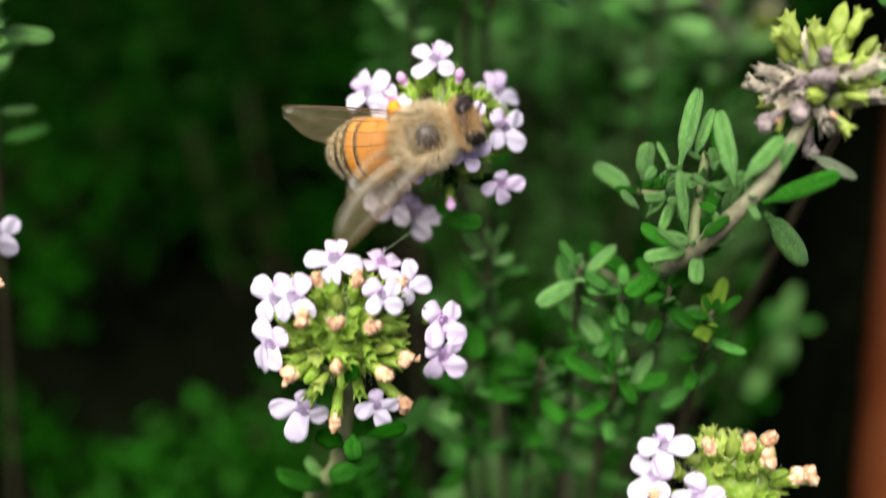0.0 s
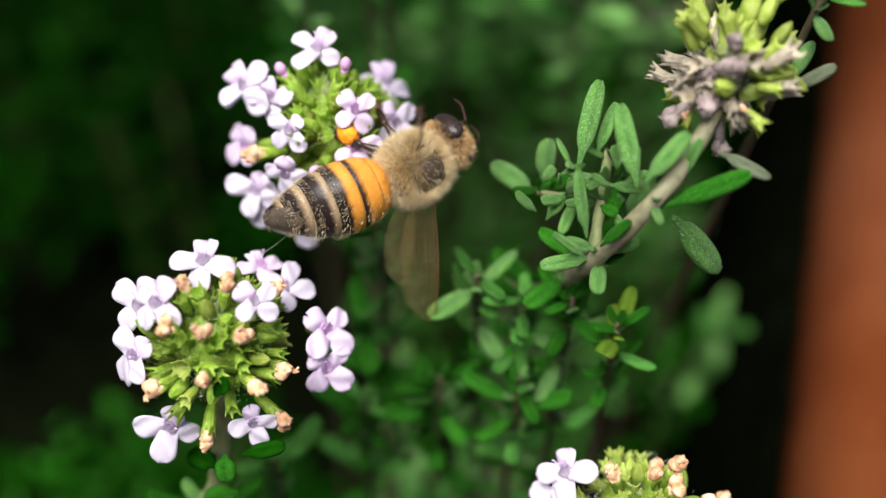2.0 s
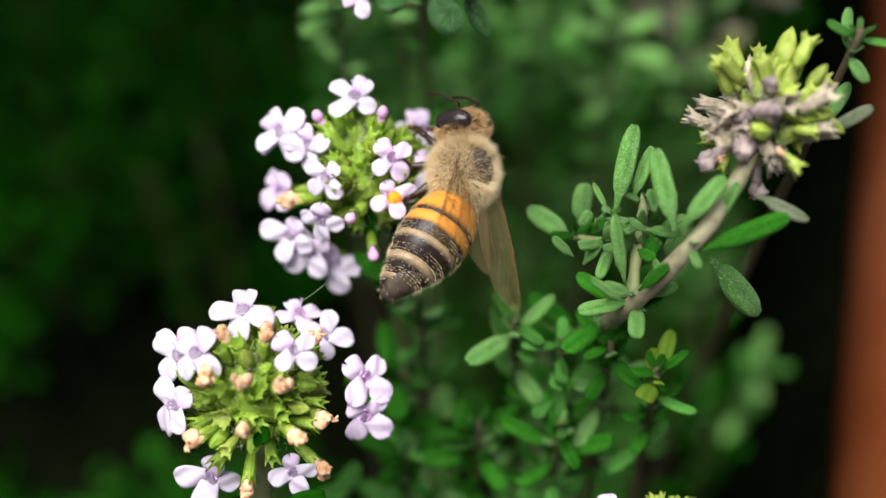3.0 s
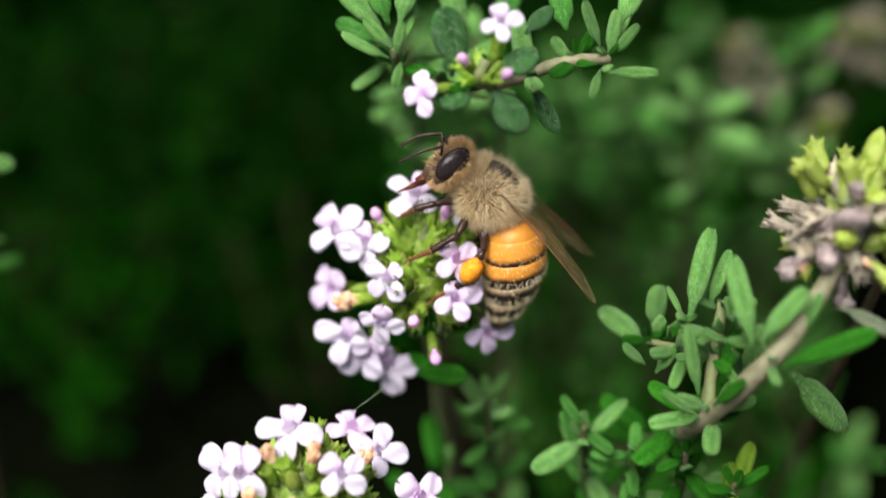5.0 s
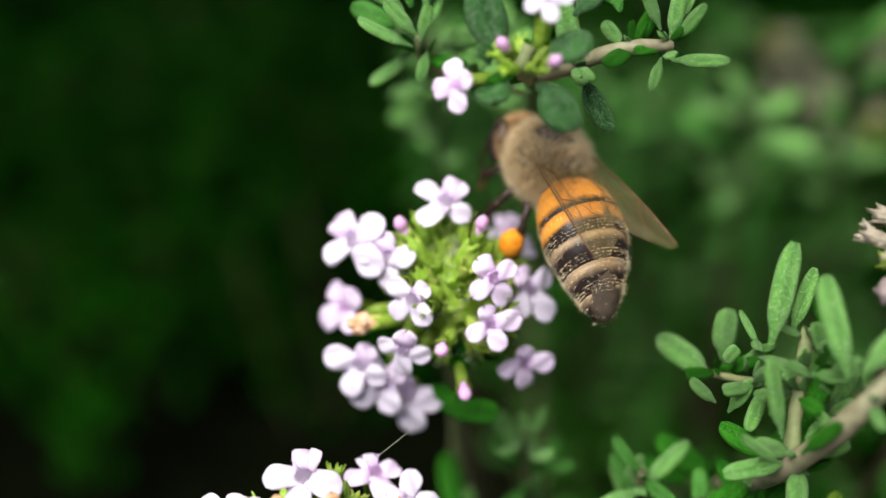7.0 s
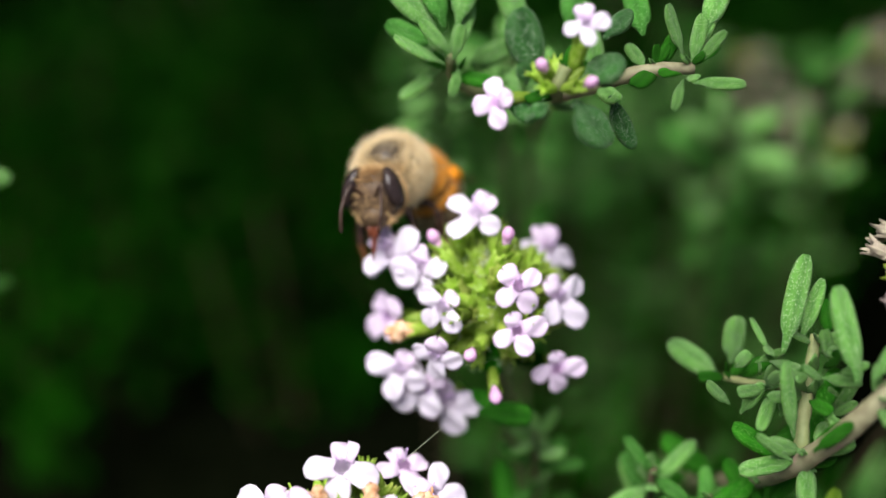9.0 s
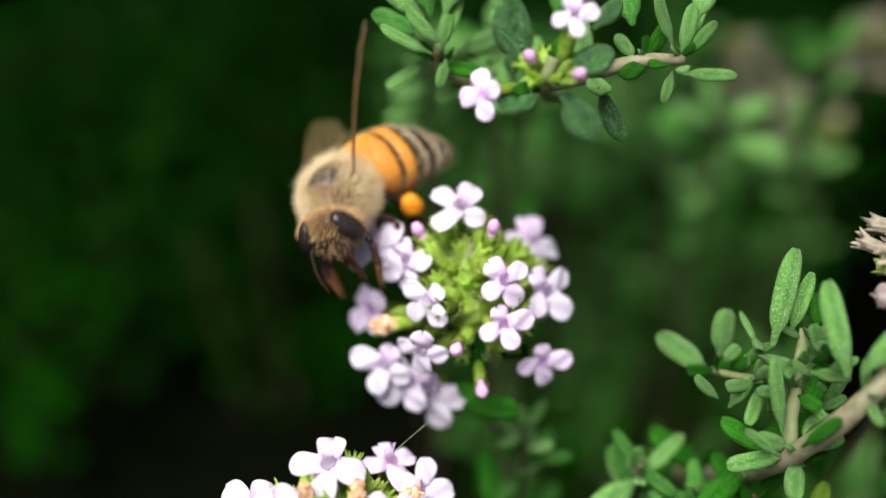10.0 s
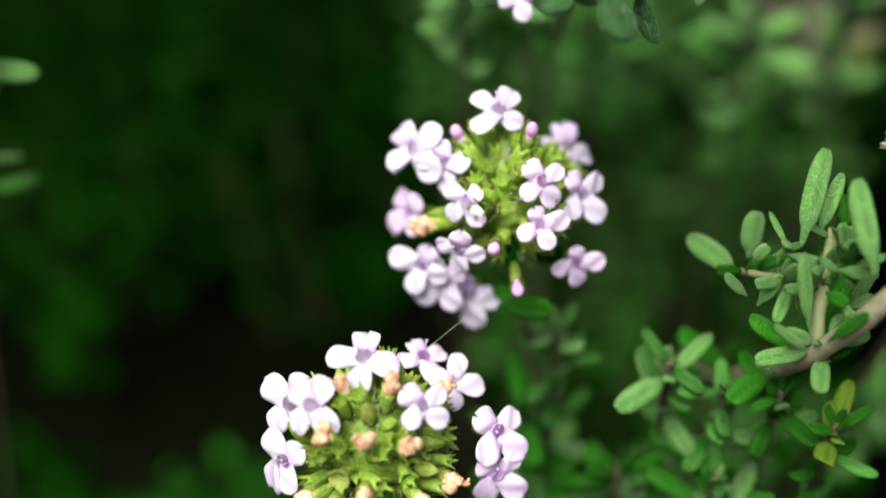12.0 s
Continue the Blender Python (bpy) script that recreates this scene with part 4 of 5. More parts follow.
rooted_shoot((14, -2), (14.5, -12.5, -16.0), 6, ("green", "fresh", "green"), 4.2, 64, BELOW)
rooted_shoot((6, 4), (4.8, -3.0, -13.0), 8, ("fresh", "pale"), 4.4, 65, BELOW)
rooted_shoot((9, 2), (9.0, -9.0, -20.0), 8, ("green", "green", "fresh"), 4.4, 66, BELOW)
rooted_shoot((3, 0), (3.4, -8.0, -24.0), 7, ("green", "fresh"), 4.6, 77, BELOW)
rooted_shoot((-2, -4), (-3.5, -12.0, -26.0), 6, ("fresh", "green"), 4.6, 78, BELOW)
rooted_shoot((9, 74), (7.1, 65.2, -40.0), 7, ("pale", "fresh"), 6.2, 67, "leafy thyme shoot with a drooping pale top leaf")
rooted_shoot((-4, 71), (-6.1, 62.3, -21.1), 9, ("pale", "pale", "fresh"), 6.5, 73, "pale leafy thyme shoot behind the flowers")
rooted_shoot((-0, 84), (-2.2, 75.4, -32.8), 9, ("pale", "fresh"), 6.8, 74, "pale leafy thyme shoot behind the flowers")
rooted_shoot((22, 87), (19.6, 78.3, -41.5), 8, ("fresh", "pale"), 6.8, 75, "fresh green leafy thyme shoot behind the flowers")
rooted_shoot((14, 67), (11.9, 58.0, -25.5), 8, ("pale", "fresh", "pale"), 6.5, 68, BEHIND)
rooted_shoot((29, 79), (27.1, 69.6, -27.0), 9, ("fresh", "pale"), 6.5, 69, BEHIND)
rooted_shoot((41, 83), (38.7, 73.9, -29.8), 8, ("pale", "fresh"), 6.5, 80, BEHIND)
rooted_shoot((-2, 36), (-1.8, 22.0, 0.5), 6, ("pale",), 4.6, 87, "pale leafy thyme shoot behind the flowers")
rooted_shoot((4, 36), (3.4, 23.0, 0.5), 5, ("pale", "fresh"), 4.6, 88, BEHIND)
rooted_shoot((26, 46), (24.0, 37.0, -15.0), 8, ("pale", "fresh"), 5.2, 89, BEHIND)
rooted_shoot((36, 50), (34.0, 42.0, -12.0), 8, ("fresh", "pale"), 5.2, 90, BEHIND)
rooted_shoot((-62, 16), (-33.2, 8.0, 5.8), 8, ("fresh", "pale"), 4.6, 70, "leafy thyme shoot with pale leaves at the pot's edge")
rooted_shoot((28, 28), (31.5, -5.0, 10.5), 2, ("pale", "fresh"), 3.4, 71, "leafy thyme shoot beside the pot's rim")
rooted_shoot((36, 67), (34.4, 58.0, -35.6), 8, ("fresh", "dark"), 6.5, 72, BEHIND)


def seed_head(root, tip, seed):
    """A spent flower head, grey and brown, on a woody stem."""
    base = (root[0], root[1], soil_z(*root))
    th = plant("seeding_thyme_stem", base, "spent thyme head of dry grey-brown calyxes on a woody stem", "thyme")
    c = rel(base, tip)
    stalk(th, [(0, 0, -3), c * 0.5 + Vector((0, 1, 0)), c], 0.5, 0.35, STEM_BROWN, "stem", seed)
    rng = random.Random(seed)
    for _ in range(34):
        d = ray(rng.uniform(-180, 180), rng.uniform(-40, 88))
        key = "lime" if rng.random() < 0.25 else "dry"
        part("calyx", CALYXES[key], th, aim(c + d * rng.uniform(1.0, 3.4), d, roll=rng.uniform(0, 360)) @ Matrix.Scale(rng.uniform(0.8, 1.2), 4))
    for z in (0.5, 0.65, 0.8):
        leaf_node(th, c * z + Vector((0, 0.7, 0)), c, "green", 4.6, rng)
    return th


seed_head((34, 70), (39.8, 64.5, -35.5), 81)
seed_head((42, 76), (48.5, 69.5, -29.2), 83)
seed_head((28, 73), (33.5, 67.0, -30.5), 84)


# ---- creeping leaves that cover the soil between the stems ----
def leaf_litter(name, count, material, wide, clump, tall, span, seed, label):
    """Low leaves in drifts; clump sets how much of the soil stays bare."""
    rng = random.Random(seed)
    verts, faces = [], []
    for _ in range(count):
        x, y = rng.uniform(-190, 110), rng.uniform(*span)
        drift = wide * noise.noise(Vector((x * 0.035, y * 0.035, 5.0))) + 0.6 * math.exp(-((x + 34) ** 2 + (y - 34) ** 2) / 500)
        if wall_gap(x, y) < 8 or drift < clump or (x > 14 and y < 45):
            continue
        c = Vector((x, y, soil_z(x, y) + Z0 + rng.random() * tall * max(0.2, 0.6 + drift)))
        d = Vector((rng.gauss(0, 1), rng.gauss(0, 1), rng.gauss(0.3, 0.6))).normalized()
        s = d.orthogonal().normalized() * rng.uniform(0.8, 1.4)
        n = d.cross(s).normalized() * 0.35
        l = d * rng.uniform(3.5, 6)
        k = len(verts)
        verts += [c, c + l * 0.45 + s, c + l, c + l * 0.45 - s, c + l * 0.5 + n, c + l * 0.5 - n]
        faces += [(k, k + 1, k + 4), (k + 1, k + 2, k + 4), (k + 2, k + 3, k + 4), (k + 3, k, k + 4), (k + 1, k, k + 5), (k + 2, k + 1, k + 5), (k + 3, k + 2, k + 5), (k, k + 3, k + 5)]
    tagged(new(name, mesh_of(name, verts, faces, material)), label, "thyme", kind="stuff")


# first and third mats have shade put into their leaf colour
leaf_litter("creeping_thyme", 16000, LEAF_SHADED, 1.0, 0.24, 12, (-90, 175), 6, "low thyme leaves covering the soil, shade put into their green")
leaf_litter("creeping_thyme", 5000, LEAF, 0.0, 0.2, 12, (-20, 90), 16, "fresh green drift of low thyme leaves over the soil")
leaf_litter("creeping_thyme", 6500, LEAF_SHADED, 1.0, -0.2, 60, (118, 262), 26, "thick thyme mat at the planter back, shade put into its green")
leaf_litter("creeping_thyme", 8500, LEAF, 1.0, -0.2, 60, (118, 262), 36, "thick green thyme mat at the back of the planter")


# ---- added bush, arching out of view over the back of the pot to shade it ----
def shade_canopy():
    rng = random.Random(5)
    bush = new("thyme_bush")
    bush.location = (0, 0.24, 0)
    tagged(bush, "added thyme canopy out of view, shading the back of the pot", "bush")
    for k in range(14):
        a = rng.uniform(-150, 150)
        line = [(a * 0.5, rng.uniform(-10, 60), -2), (a * 0.7, rng.uniform(-40, 40), 90), (a, rng.uniform(-120, 40), 170), (a * 1.2, rng.uniform(-180, 60), rng.uniform(215, 290))]
        v, f = tube(smooth_path(line, 6), [3.2 - 2.4 * i / 18 for i in range(19)], 8, 0.08, rng)
        part("branch", mesh_of("branch", v, f, STEM_WOODY), bush)
    verts, faces = [], []
    while len(verts) < 13000 * 6:
        c = Vector((rng.uniform(-250, 250), rng.uniform(-206, 120), 0))
        dome = 1 - (c.x / 250) ** 2 - ((c.y + 40) / 170) ** 2
        if dome < 0.02:
            continue
        # front foliage hangs above the view and shades the soil below
        low = max(196 + 6 * math.sin(c.x * 0.11) + 5 * math.sin(c.y * 0.15 + 2), 40 if c.y > -20 else 0) if c.y < -60 else 60 + 2.2 * max(0, -c.y)
        c.z = low + rng.random() * (150 * math.sqrt(dome) + 20)
        d = Vector((rng.gauss(0, 1), rng.gauss(0, 1), rng.gauss(0.5, 0.8))).normalized()
        s = d.orthogonal().normalized() * rng.uniform(1.6, 2.6)
        n = d.cross(s).normalized() * 0.5
        l = d * rng.uniform(6, 10)
        k = len(verts)
        verts += [c, c + l * 0.45 + s, c + l, c + l * 0.45 - s, c + l * 0.5 + n, c + l * 0.5 - n]
        faces += [(k, k + 1, k + 4), (k + 1, k + 2, k + 4), (k + 2, k + 3, k + 4), (k + 3, k, k + 4), (k + 1, k, k + 5), (k + 2, k + 1, k + 5), (k + 3, k + 2, k + 5), (k, k + 3, k + 5)]
    tagged(part("foliage", mesh_of("foliage", verts, faces, LEAF), bush), kind="stuff")


shade_canopy()


# ---- fine spider thread between two flower heads ----
def spider_thread():
    end = Vector((-2.2, -11.9, -4.2))
    line = [Vector(p) - end for p in ((-1.0, -10.3, -4.4), end, (-3.0, -13.6, -3.4))]
    v, f = tube(smooth_path(line, 8), 0.012, 5)
    thread = new("spider_thread", mesh_of("spider_thread", v, f, FUZZ))
    thread.location = P(*end)
    return tagged(thread, "fine pale spider thread between two flower heads", "thread")


cam.data.dof.focus_object = spider_thread()


# ---- the honeybee ----
def bee_material(name, stops, scale, rough, relief=0.3):
    return simple(name, stops, scale, rough, 0.0, relief, 0.05)


HIDE = bee_material("bee_dark_hide", [(0.3, (0.035, 0.026, 0.018)), (0.7, (0.09, 0.066, 0.045))], 1600, 0.4)
SKIN = bee_material("bee_tan_skin", [(0.3, (0.1, 0.07, 0.035)), (0.7, (0.2, 0.14, 0.07))], 1600, 0.6)
LEG = bee_material("bee_leg", [(0.3, (0.018, 0.01, 0.008)), (0.7, (0.05, 0.025, 0.016))], 1500, 0.25)
TARSUS = bee_material("bee_tarsus", [(0.3, (0.09, 0.035, 0.014)), (0.7, (0.2, 0.085, 0.03))], 1800, 0.45)
VEIN = bee_material("bee_wing_vein", [(0.3, (0.07, 0.035, 0.015)), (0.7, (0.14, 0.075, 0.03))], 1500, 0.4)
FACE = bee_material("bee_face", [(0.3, (0.05, 0.03, 0.018)), (0.7, (0.12, 0.075, 0.04))], 1600, 0.5)
EYE = bee_material("bee_eye", [(0.3, (0.012, 0.008, 0.008)), (0.7, (0.03, 0.02, 0.018))], 7000, 0.16, 0.25)
HAIR = simple("bee_hair", [(0.3, (0.74, 0.58, 0.33)), (0.7, (0.95, 0.83, 0.58))], 900, 0.6, 0.42, 0)
HAIR_BROWN = simple("bee_hair_brown", [(0.3, (0.42, 0.27, 0.12)), (0.7, (0.62, 0.43, 0.22))], 300, 0.6, 0.25, 0)
POLLEN = bee_material("pollen_orange", [(0.3, (0.72, 0.2, 0.008)), (0.7, (0.9, 0.36, 0.02))], 3500, 0.75, 0.9)
TONGUE = bee_material("bee_tongue", [(0.3, (0.05, 0.014, 0.008)), (0.7, (0.13, 0.035, 0.016))], 2000, 0.3)


def band_material(name, front, rear, edge, soft=0.00016, rough=0.38):
    """A ring of the abdomen: one colour in front, another behind the line at edge, with a ragged border. The ring runs along its own -x."""
    m, nt, b = shader(name, rough)
    tc = nt.nodes.new("ShaderNodeTexCoord")
    xyz = nt.nodes.new("ShaderNodeSeparateXYZ")
    nt.links.new(tc.outputs["Object"], xyz.inputs[0])
    tex = nt.nodes.new("ShaderNodeTexNoise")
    tex.inputs["Scale"].default_value = 2600
    nt.links.new(tc.outputs["Object"], tex.inputs["Vector"])
    wob = nt.nodes.new("ShaderNodeMath")
    wob.operation = 'MULTIPLY_ADD'
    wob.inputs[1].default_value = 0.0003
    nt.links.new(tex.outputs[0], wob.inputs[0])
    nt.links.new(xyz.outputs[0], wob.inputs[2])
    mr = nt.nodes.new("ShaderNodeMapRange")
    mr.inputs[1].default_value, mr.inputs[2].default_value = -edge * K + 0.00015 + soft, -edge * K + 0.00015 - soft
    nt.links.new(wob.outputs[0], mr.inputs[0])
    grain, g = noise_ramp(nt, 1800, [(0.3, (0.78, 0.78, 0.78)), (0.7, (1, 1, 1))], 4)
    col = blend(nt, 1.0, blend(nt, mr.outputs[0], front, rear), grain, 'MULTIPLY')
    nt.links.new(col, b.inputs["Base Color"])
    bump(nt, b, tex.outputs[0], 0.25, 0.00008)
    return m


AMBER, BLACK, GREY = (0.66, 0.26, 0.035), (0.018, 0.011, 0.009), (0.34, 0.24, 0.14)
RINGS = [band_material("bee_ring_amber", AMBER, BLACK, 1.5), band_material("bee_ring_amber_banded", AMBER, BLACK, 1.08),
         band_material("bee_ring_half", AMBER, BLACK, 0.8), band_material("bee_ring_black", GREY, BLACK, 0.36),
         band_material("bee_ring_grey", GREY, BLACK, 0.4), band_material("bee_ring_tip", GREY, BLACK, 0.2)]


def wing_material():
    """Clear film, faintly brown, with a strong gloss."""
    m, nt, b = shader("bee_wing", 0.25, specular=0.5)
    col, tex = noise_ramp(nt, 900, [(0.3, (0.42, 0.31, 0.12)), (0.7, (0.62, 0.5, 0.26))], 4)
    nt.links.new(col, b.inputs["Base Color"])
    bump(nt, b, tex.outputs[0], 0.6, 0.0003)
    clear = nt.nodes.new("ShaderNodeBsdfTransparent")
    clear.inputs[0].default_value = (0.96, 0.93, 0.87, 1)
    gloss = nt.nodes.new("ShaderNodeBsdfGlossy")
    gloss.inputs["Roughness"].default_value = 0.25
    film, sheen = nt.nodes.new("ShaderNodeMixShader"), nt.nodes.new("ShaderNodeMixShader")
    film.inputs[0].default_value, sheen.inputs[0].default_value = 0.055, 0.015
    nt.links.new(clear.outputs[0], film.inputs[1])
    nt.links.new(b.outputs[0], film.inputs[2])
    nt.links.new(film.outputs[0], sheen.inputs[1])
    nt.links.new(gloss.outputs[0], sheen.inputs[2])
    nt.links.new(sheen.outputs[0], nt.nodes["Material Output"].inputs[0])
    return m


WING = wing_material()


def hairs(spots, rng, width=0.021):
    """Soft hairs: slim bent blades from (place, way, length)."""
    verts, faces = [], []
    for q, d, ln in spots:
        s = d.cross(Vector((rng.uniform(-1, 1), rng.uniform(-1, 1), rng.uniform(-1, 1))))
        if s.length < 1e-6:
            continue
        s = s.normalized() * width
        mid = q + d * ln * 0.55 + Vector((rng.uniform(-1, 1), rng.uniform(-1, 1), rng.uniform(-1, 1))) * ln * 0.1
        tip = q + d * ln + Vector((rng.uniform(-1, 1), rng.uniform(-1, 1), rng.uniform(-1, 1))) * ln * 0.25
        k = len(verts)
        verts += [q + s, q - s, mid + s * 0.7, mid - s * 0.7, tip]
        faces += [(k, k + 1, k + 3, k + 2), (k + 2, k + 3, k + 4)]
    return verts, faces


def coat(c, r, count, ln, rng, keep=lambda d: True, sweep=(0, 0, 0)):
    c, r, out = Vector(c), Vector(r), []
    while len(out) < count:
        d = Vector((rng.gauss(0, 1), rng.gauss(0, 1), rng.gauss(0, 1))).normalized()
        if keep(d):
            n = Vector((d.x / r.x, d.y / r.y, d.z / r.z)).normalized()
            out.append((c + Vector((d.x * r.x, d.y * r.y, d.z * r.z)) * 0.98, (n + Vector(sweep)).normalized(), ln * rng.uniform(0.6, 1.15)))
    return out


def bee_leg(bee, side, joints, hind=False):
    """Thigh, shin and foot, in the bee's space; the shin of a hind leg carries pollen."""
    j = [Vector((x, y * side, z)) for x, y, z in joints]
    o = j[0]
    rel_j = [q - o for q in j]
    mid = (rel_j[0] + rel_j[1]) / 2 + Vector((0, 0, 0.15))
    v, f = tube(smooth_path([rel_j[0], mid, rel_j[1]], 4), [0.18, 0.23, 0.27, 0.29, 0.28, 0.25, 0.22, 0.19, 0.16], 9)
    leg = part("hind_leg" if hind else "leg", mesh_of("leg", v, f, LEG), bee, Matrix.Translation(o * K))
    k = rel_j[1]
    d = rel_j[2] - k
    wide = 0.42 if hind else 0.23
    v, f = tube([k + d * s for s in (0, 0.15, 0.4, 0.7, 0.92, 1.0)], [0.15, 0.22, wide * 0.75, wide, wide * 0.9, 0.2], 9)
    rng = random.Random(4)
    hv = hairs([(k + d * rng.uniform(0.2, 1), (Vector((rng.uniform(-1, 1), rng.uniform(-1, 1), rng.uniform(-1, 1))) + d.normalized() * 0.5).normalized(), rng.uniform(0.4, 0.8)) for _ in range(90)], rng, 0.02)
    v, f = joined((v, f), hv)
    part("shin", mesh_of("shin", v, f, LEG), leg)
    e = rel_j[2]
    d = rel_j[3] - e
    v, f = tube([e + d * s for s in (0, 0.08, 0.4, 0.46, 0.62, 0.68, 0.84, 0.9, 1.0)], [0.18, wide * 0.8, wide * 0.7, 0.13, 0.15, 0.1, 0.13, 0.09, 0.1], 8)
    if hind:
        v, f = tube([e + d * s for s in (0, 0.06, 0.2, 0.4, 0.5, 0.54)], [0.16, 0.36, 0.44, 0.4, 0.28, 0.12], 9)
        part("metatarsus", mesh_of("metatarsus", v, f, LEG), leg)
        v, f = tube([e + d * s for s in (0.52, 0.62, 0.68, 0.84, 0.9, 1.0)], [0.13, 0.15, 0.1, 0.13, 0.09, 0.1], 8)
    claw = [tube([e + d, e + d * 1.04 + Vector((0, s, -0.1)), e + d * 1.1 + Vector((0, s * 1.2, -0.3))], [0.05, 0.04, 0.015], 5) for s in (0.12, -0.12)]
    hv = hairs([(e + d * rng.uniform(0, 0.8), (Vector((rng.uniform(-1, 1), rng.uniform(-1, 1), rng.uniform(-1, 1))) + d.normalized() * 0.6).normalized(), rng.uniform(0.2, 0.45)) for _ in range(70)], rng, 0.018)
    v, f = joined((v, f), hv, *claw)
    part("foot", mesh_of("foot", v, f, TARSUS), leg, None, "orange-brown hairy foot")
    if hind:
        c = k + (rel_j[2] - k) * 0.62 + Vector((0, side * 0.4, 0.1))
        v, f = ball((0, 0, 0), (0.66, 0.6, 0.84), 18, 14, 0.1, random.Random(9))
        part("pollen_load", mesh_of("pollen_load", v, f, POLLEN), leg, aim(c, rel_j[2] - k), "bright orange ball of pollen")
    return leg


def wing_sheet(span, chord, lead, name, side):
    """A wing membrane along y with a stiff leading edge towards x and a faint ripple."""
    def fn(u, v):
        c = chord * (0.16 + 0.84 * math.sin(math.pi * min(1.0, 0.08 + 0.78 * u)) ** 0.8) * (1.0 - max(0, u - 0.8) ** 2 * 14)
        x = lead * math.sin(u * 1.6) - c * v * (1 - 0.1 * u)
        return x, side * span * u, 0.10 * math.sin(v * 9 + u * 4) * (0.3 + u) * 0.5 + 0.18 * math.sin(u * 2.6)
    v, f = sheet(fn, 14, 8, 0.03)
    return fn, mesh_of(name, v, f, WING)


def bee_wing(bee, side):
    fn, me = wing_sheet(8.8, 2.7, 0.8, "wing", side)
    w = part("wing", me, bee, None, "clear brownish veined wing")
    for v0, v1, u0, u1, r in ((0, 0, 0, 0.97, 0.06), (0.1, 0.07, 0, 0.75, 0.04), (0.35, 0.3, 0.02, 0.7, 0.03), (0.65, 0.6, 0.03, 0.62, 0.026), (0.95, 0.97, 0.03, 0.55, 0.026),
                               (0.3, 0.75, 0.45, 0.78, 0.022), (0.05, 0.55, 0.6, 0.85, 0.022), (0.3, 0.62, 0.3, 0.32, 0.03), (0.07, 0.4, 0.5, 0.52, 0.03)):
        v, f = tube([fn(u0 + (u1 - u0) * k / 8, v0 + (v1 - v0) * k / 8) for k in range(9)], r * 0.75, 5)
        part("vein", mesh_of("vein", v, f, VEIN), w)
    fn2, me2 = wing_sheet(6.2, 2.1, 0.2, "hind_wing", side)
    part("hind_wing", me2, w, pose(-0.9 * K, 0, -0.2 * K, 0, 0, 5 * side))
    return w


def build_bee():
    rng = random.Random(17)
    bee = new("honeybee")
    bee.empty_display_size = 0.005
    tagged(bee, "honeybee with amber and black bands and orange pollen loads on thyme", "bee")
    v, f = ball((0, 0, 0), (2.15, 1.9, 1.85), 24, 18, 0.02, rng)
    plate = ball((-1.35, 0, 1.15), (0.6, 0.95, 0.5), 14, 9)
    v, f = joined((v, f), plate, ball((0.4, 1.55, 0.85), (0.5, 0.35, 0.32), 8, 6), ball((0.4, -1.55, 0.85), (0.5, 0.35, 0.32), 8, 6))
    thorax = part("thorax", mesh_of("thorax", v, f, SKIN), bee)
    v, f = ball((0.35, 0, 1.0), (1.25, 1.1, 0.92), 18, 12, 0.01, rng)
    part("back_plate", mesh_of("back_plate", v, f, HIDE), thorax, None, "bare dark glossy back plate")
    spots = coat((0, 0, 0), (2.15, 1.9, 1.85), 16000, 0.7, rng, lambda d: not (d.z > 0.6 and abs(d.y) < 0.52 and -0.3 < d.x < 0.62) or rng.random() < 0.07, (-0.15, 0, 0.1))
    v, f = hairs(spots, rng, 0.012)
    part("fur", mesh_of("fur", v, f, HAIR), thorax, None, "dense tan fur")
    # head, turning on the neck
    head_me = joined(ball((1.0, 0, -0.35), (0.95, 1.6, 1.5), 20, 14, 0.01, rng), ball((1.35, 0, -1.35), (0.62, 0.85, 0.75), 14, 9), tube([(-0.6, 0, 0), (0.4, 0, -0.1)], [0.6, 0.7], 12))
    head = part("head", mesh_of("head", *head_me, FACE), bee, pose(1.95 * K, 0, 0.1 * K))
    v, f = hairs(coat((1.0, 0, -0.35), (0.95, 1.6, 1.5), 4200, 0.42, rng, lambda d: (abs(d.y) < 0.62 or d.x < 0) and (d.x < 0.35 or d.z > 0.55 or rng.random() < 0.12)), rng, 0.024)
    part("fur", mesh_of("fur", v, f, HAIR_BROWN), head, None, "short brown face fur")
    for s in (1, -1):
        v, f = ball((0, 0, 0), (0.72, 0.5, 1.22), 18, 14)
        part("eye", mesh_of("eye", v, f, EYE), head, pose(1.28 * K, 1.2 * s * K, 0.14 * K, 20 * s, -8, 0), "glossy black compound eye")
        line = smooth_path([(1.85, 0.32 * s, -0.25), (2.3, 0.75 * s, 0.35), (2.5, 0.95 * s, 0.3), (3.2, 1.15 * s, -0.7), (3.6, 1.1 * s, -1.9)], 5)
        v, f = tube(line, [0.075 + 0.02 * (k % 2) for k in range(len(line))], 7)
        part("antenna", mesh_of("antenna", v, f, LEG), head)
    v, f = joined(tube(smooth_path([(1.35, 0, -1.9), (1.6, 0, -2.8), (2.0, 0, -3.8)], 5), [0.34, 0.33, 0.3, 0.26, 0.22, 0.19, 0.16, 0.13, 0.1, 0.08, 0.05], 8),
                  tube([(1.5, 0.3, -1.8), (1.75, 0.22, -2.6)], [0.16, 0.08], 6), tube([(1.5, -0.3, -1.8), (1.75, -0.22, -2.6)], [0.16, 0.08], 6))
    part("tongue", mesh_of("tongue", v, f, TONGUE), head, None, "red-brown tongue")
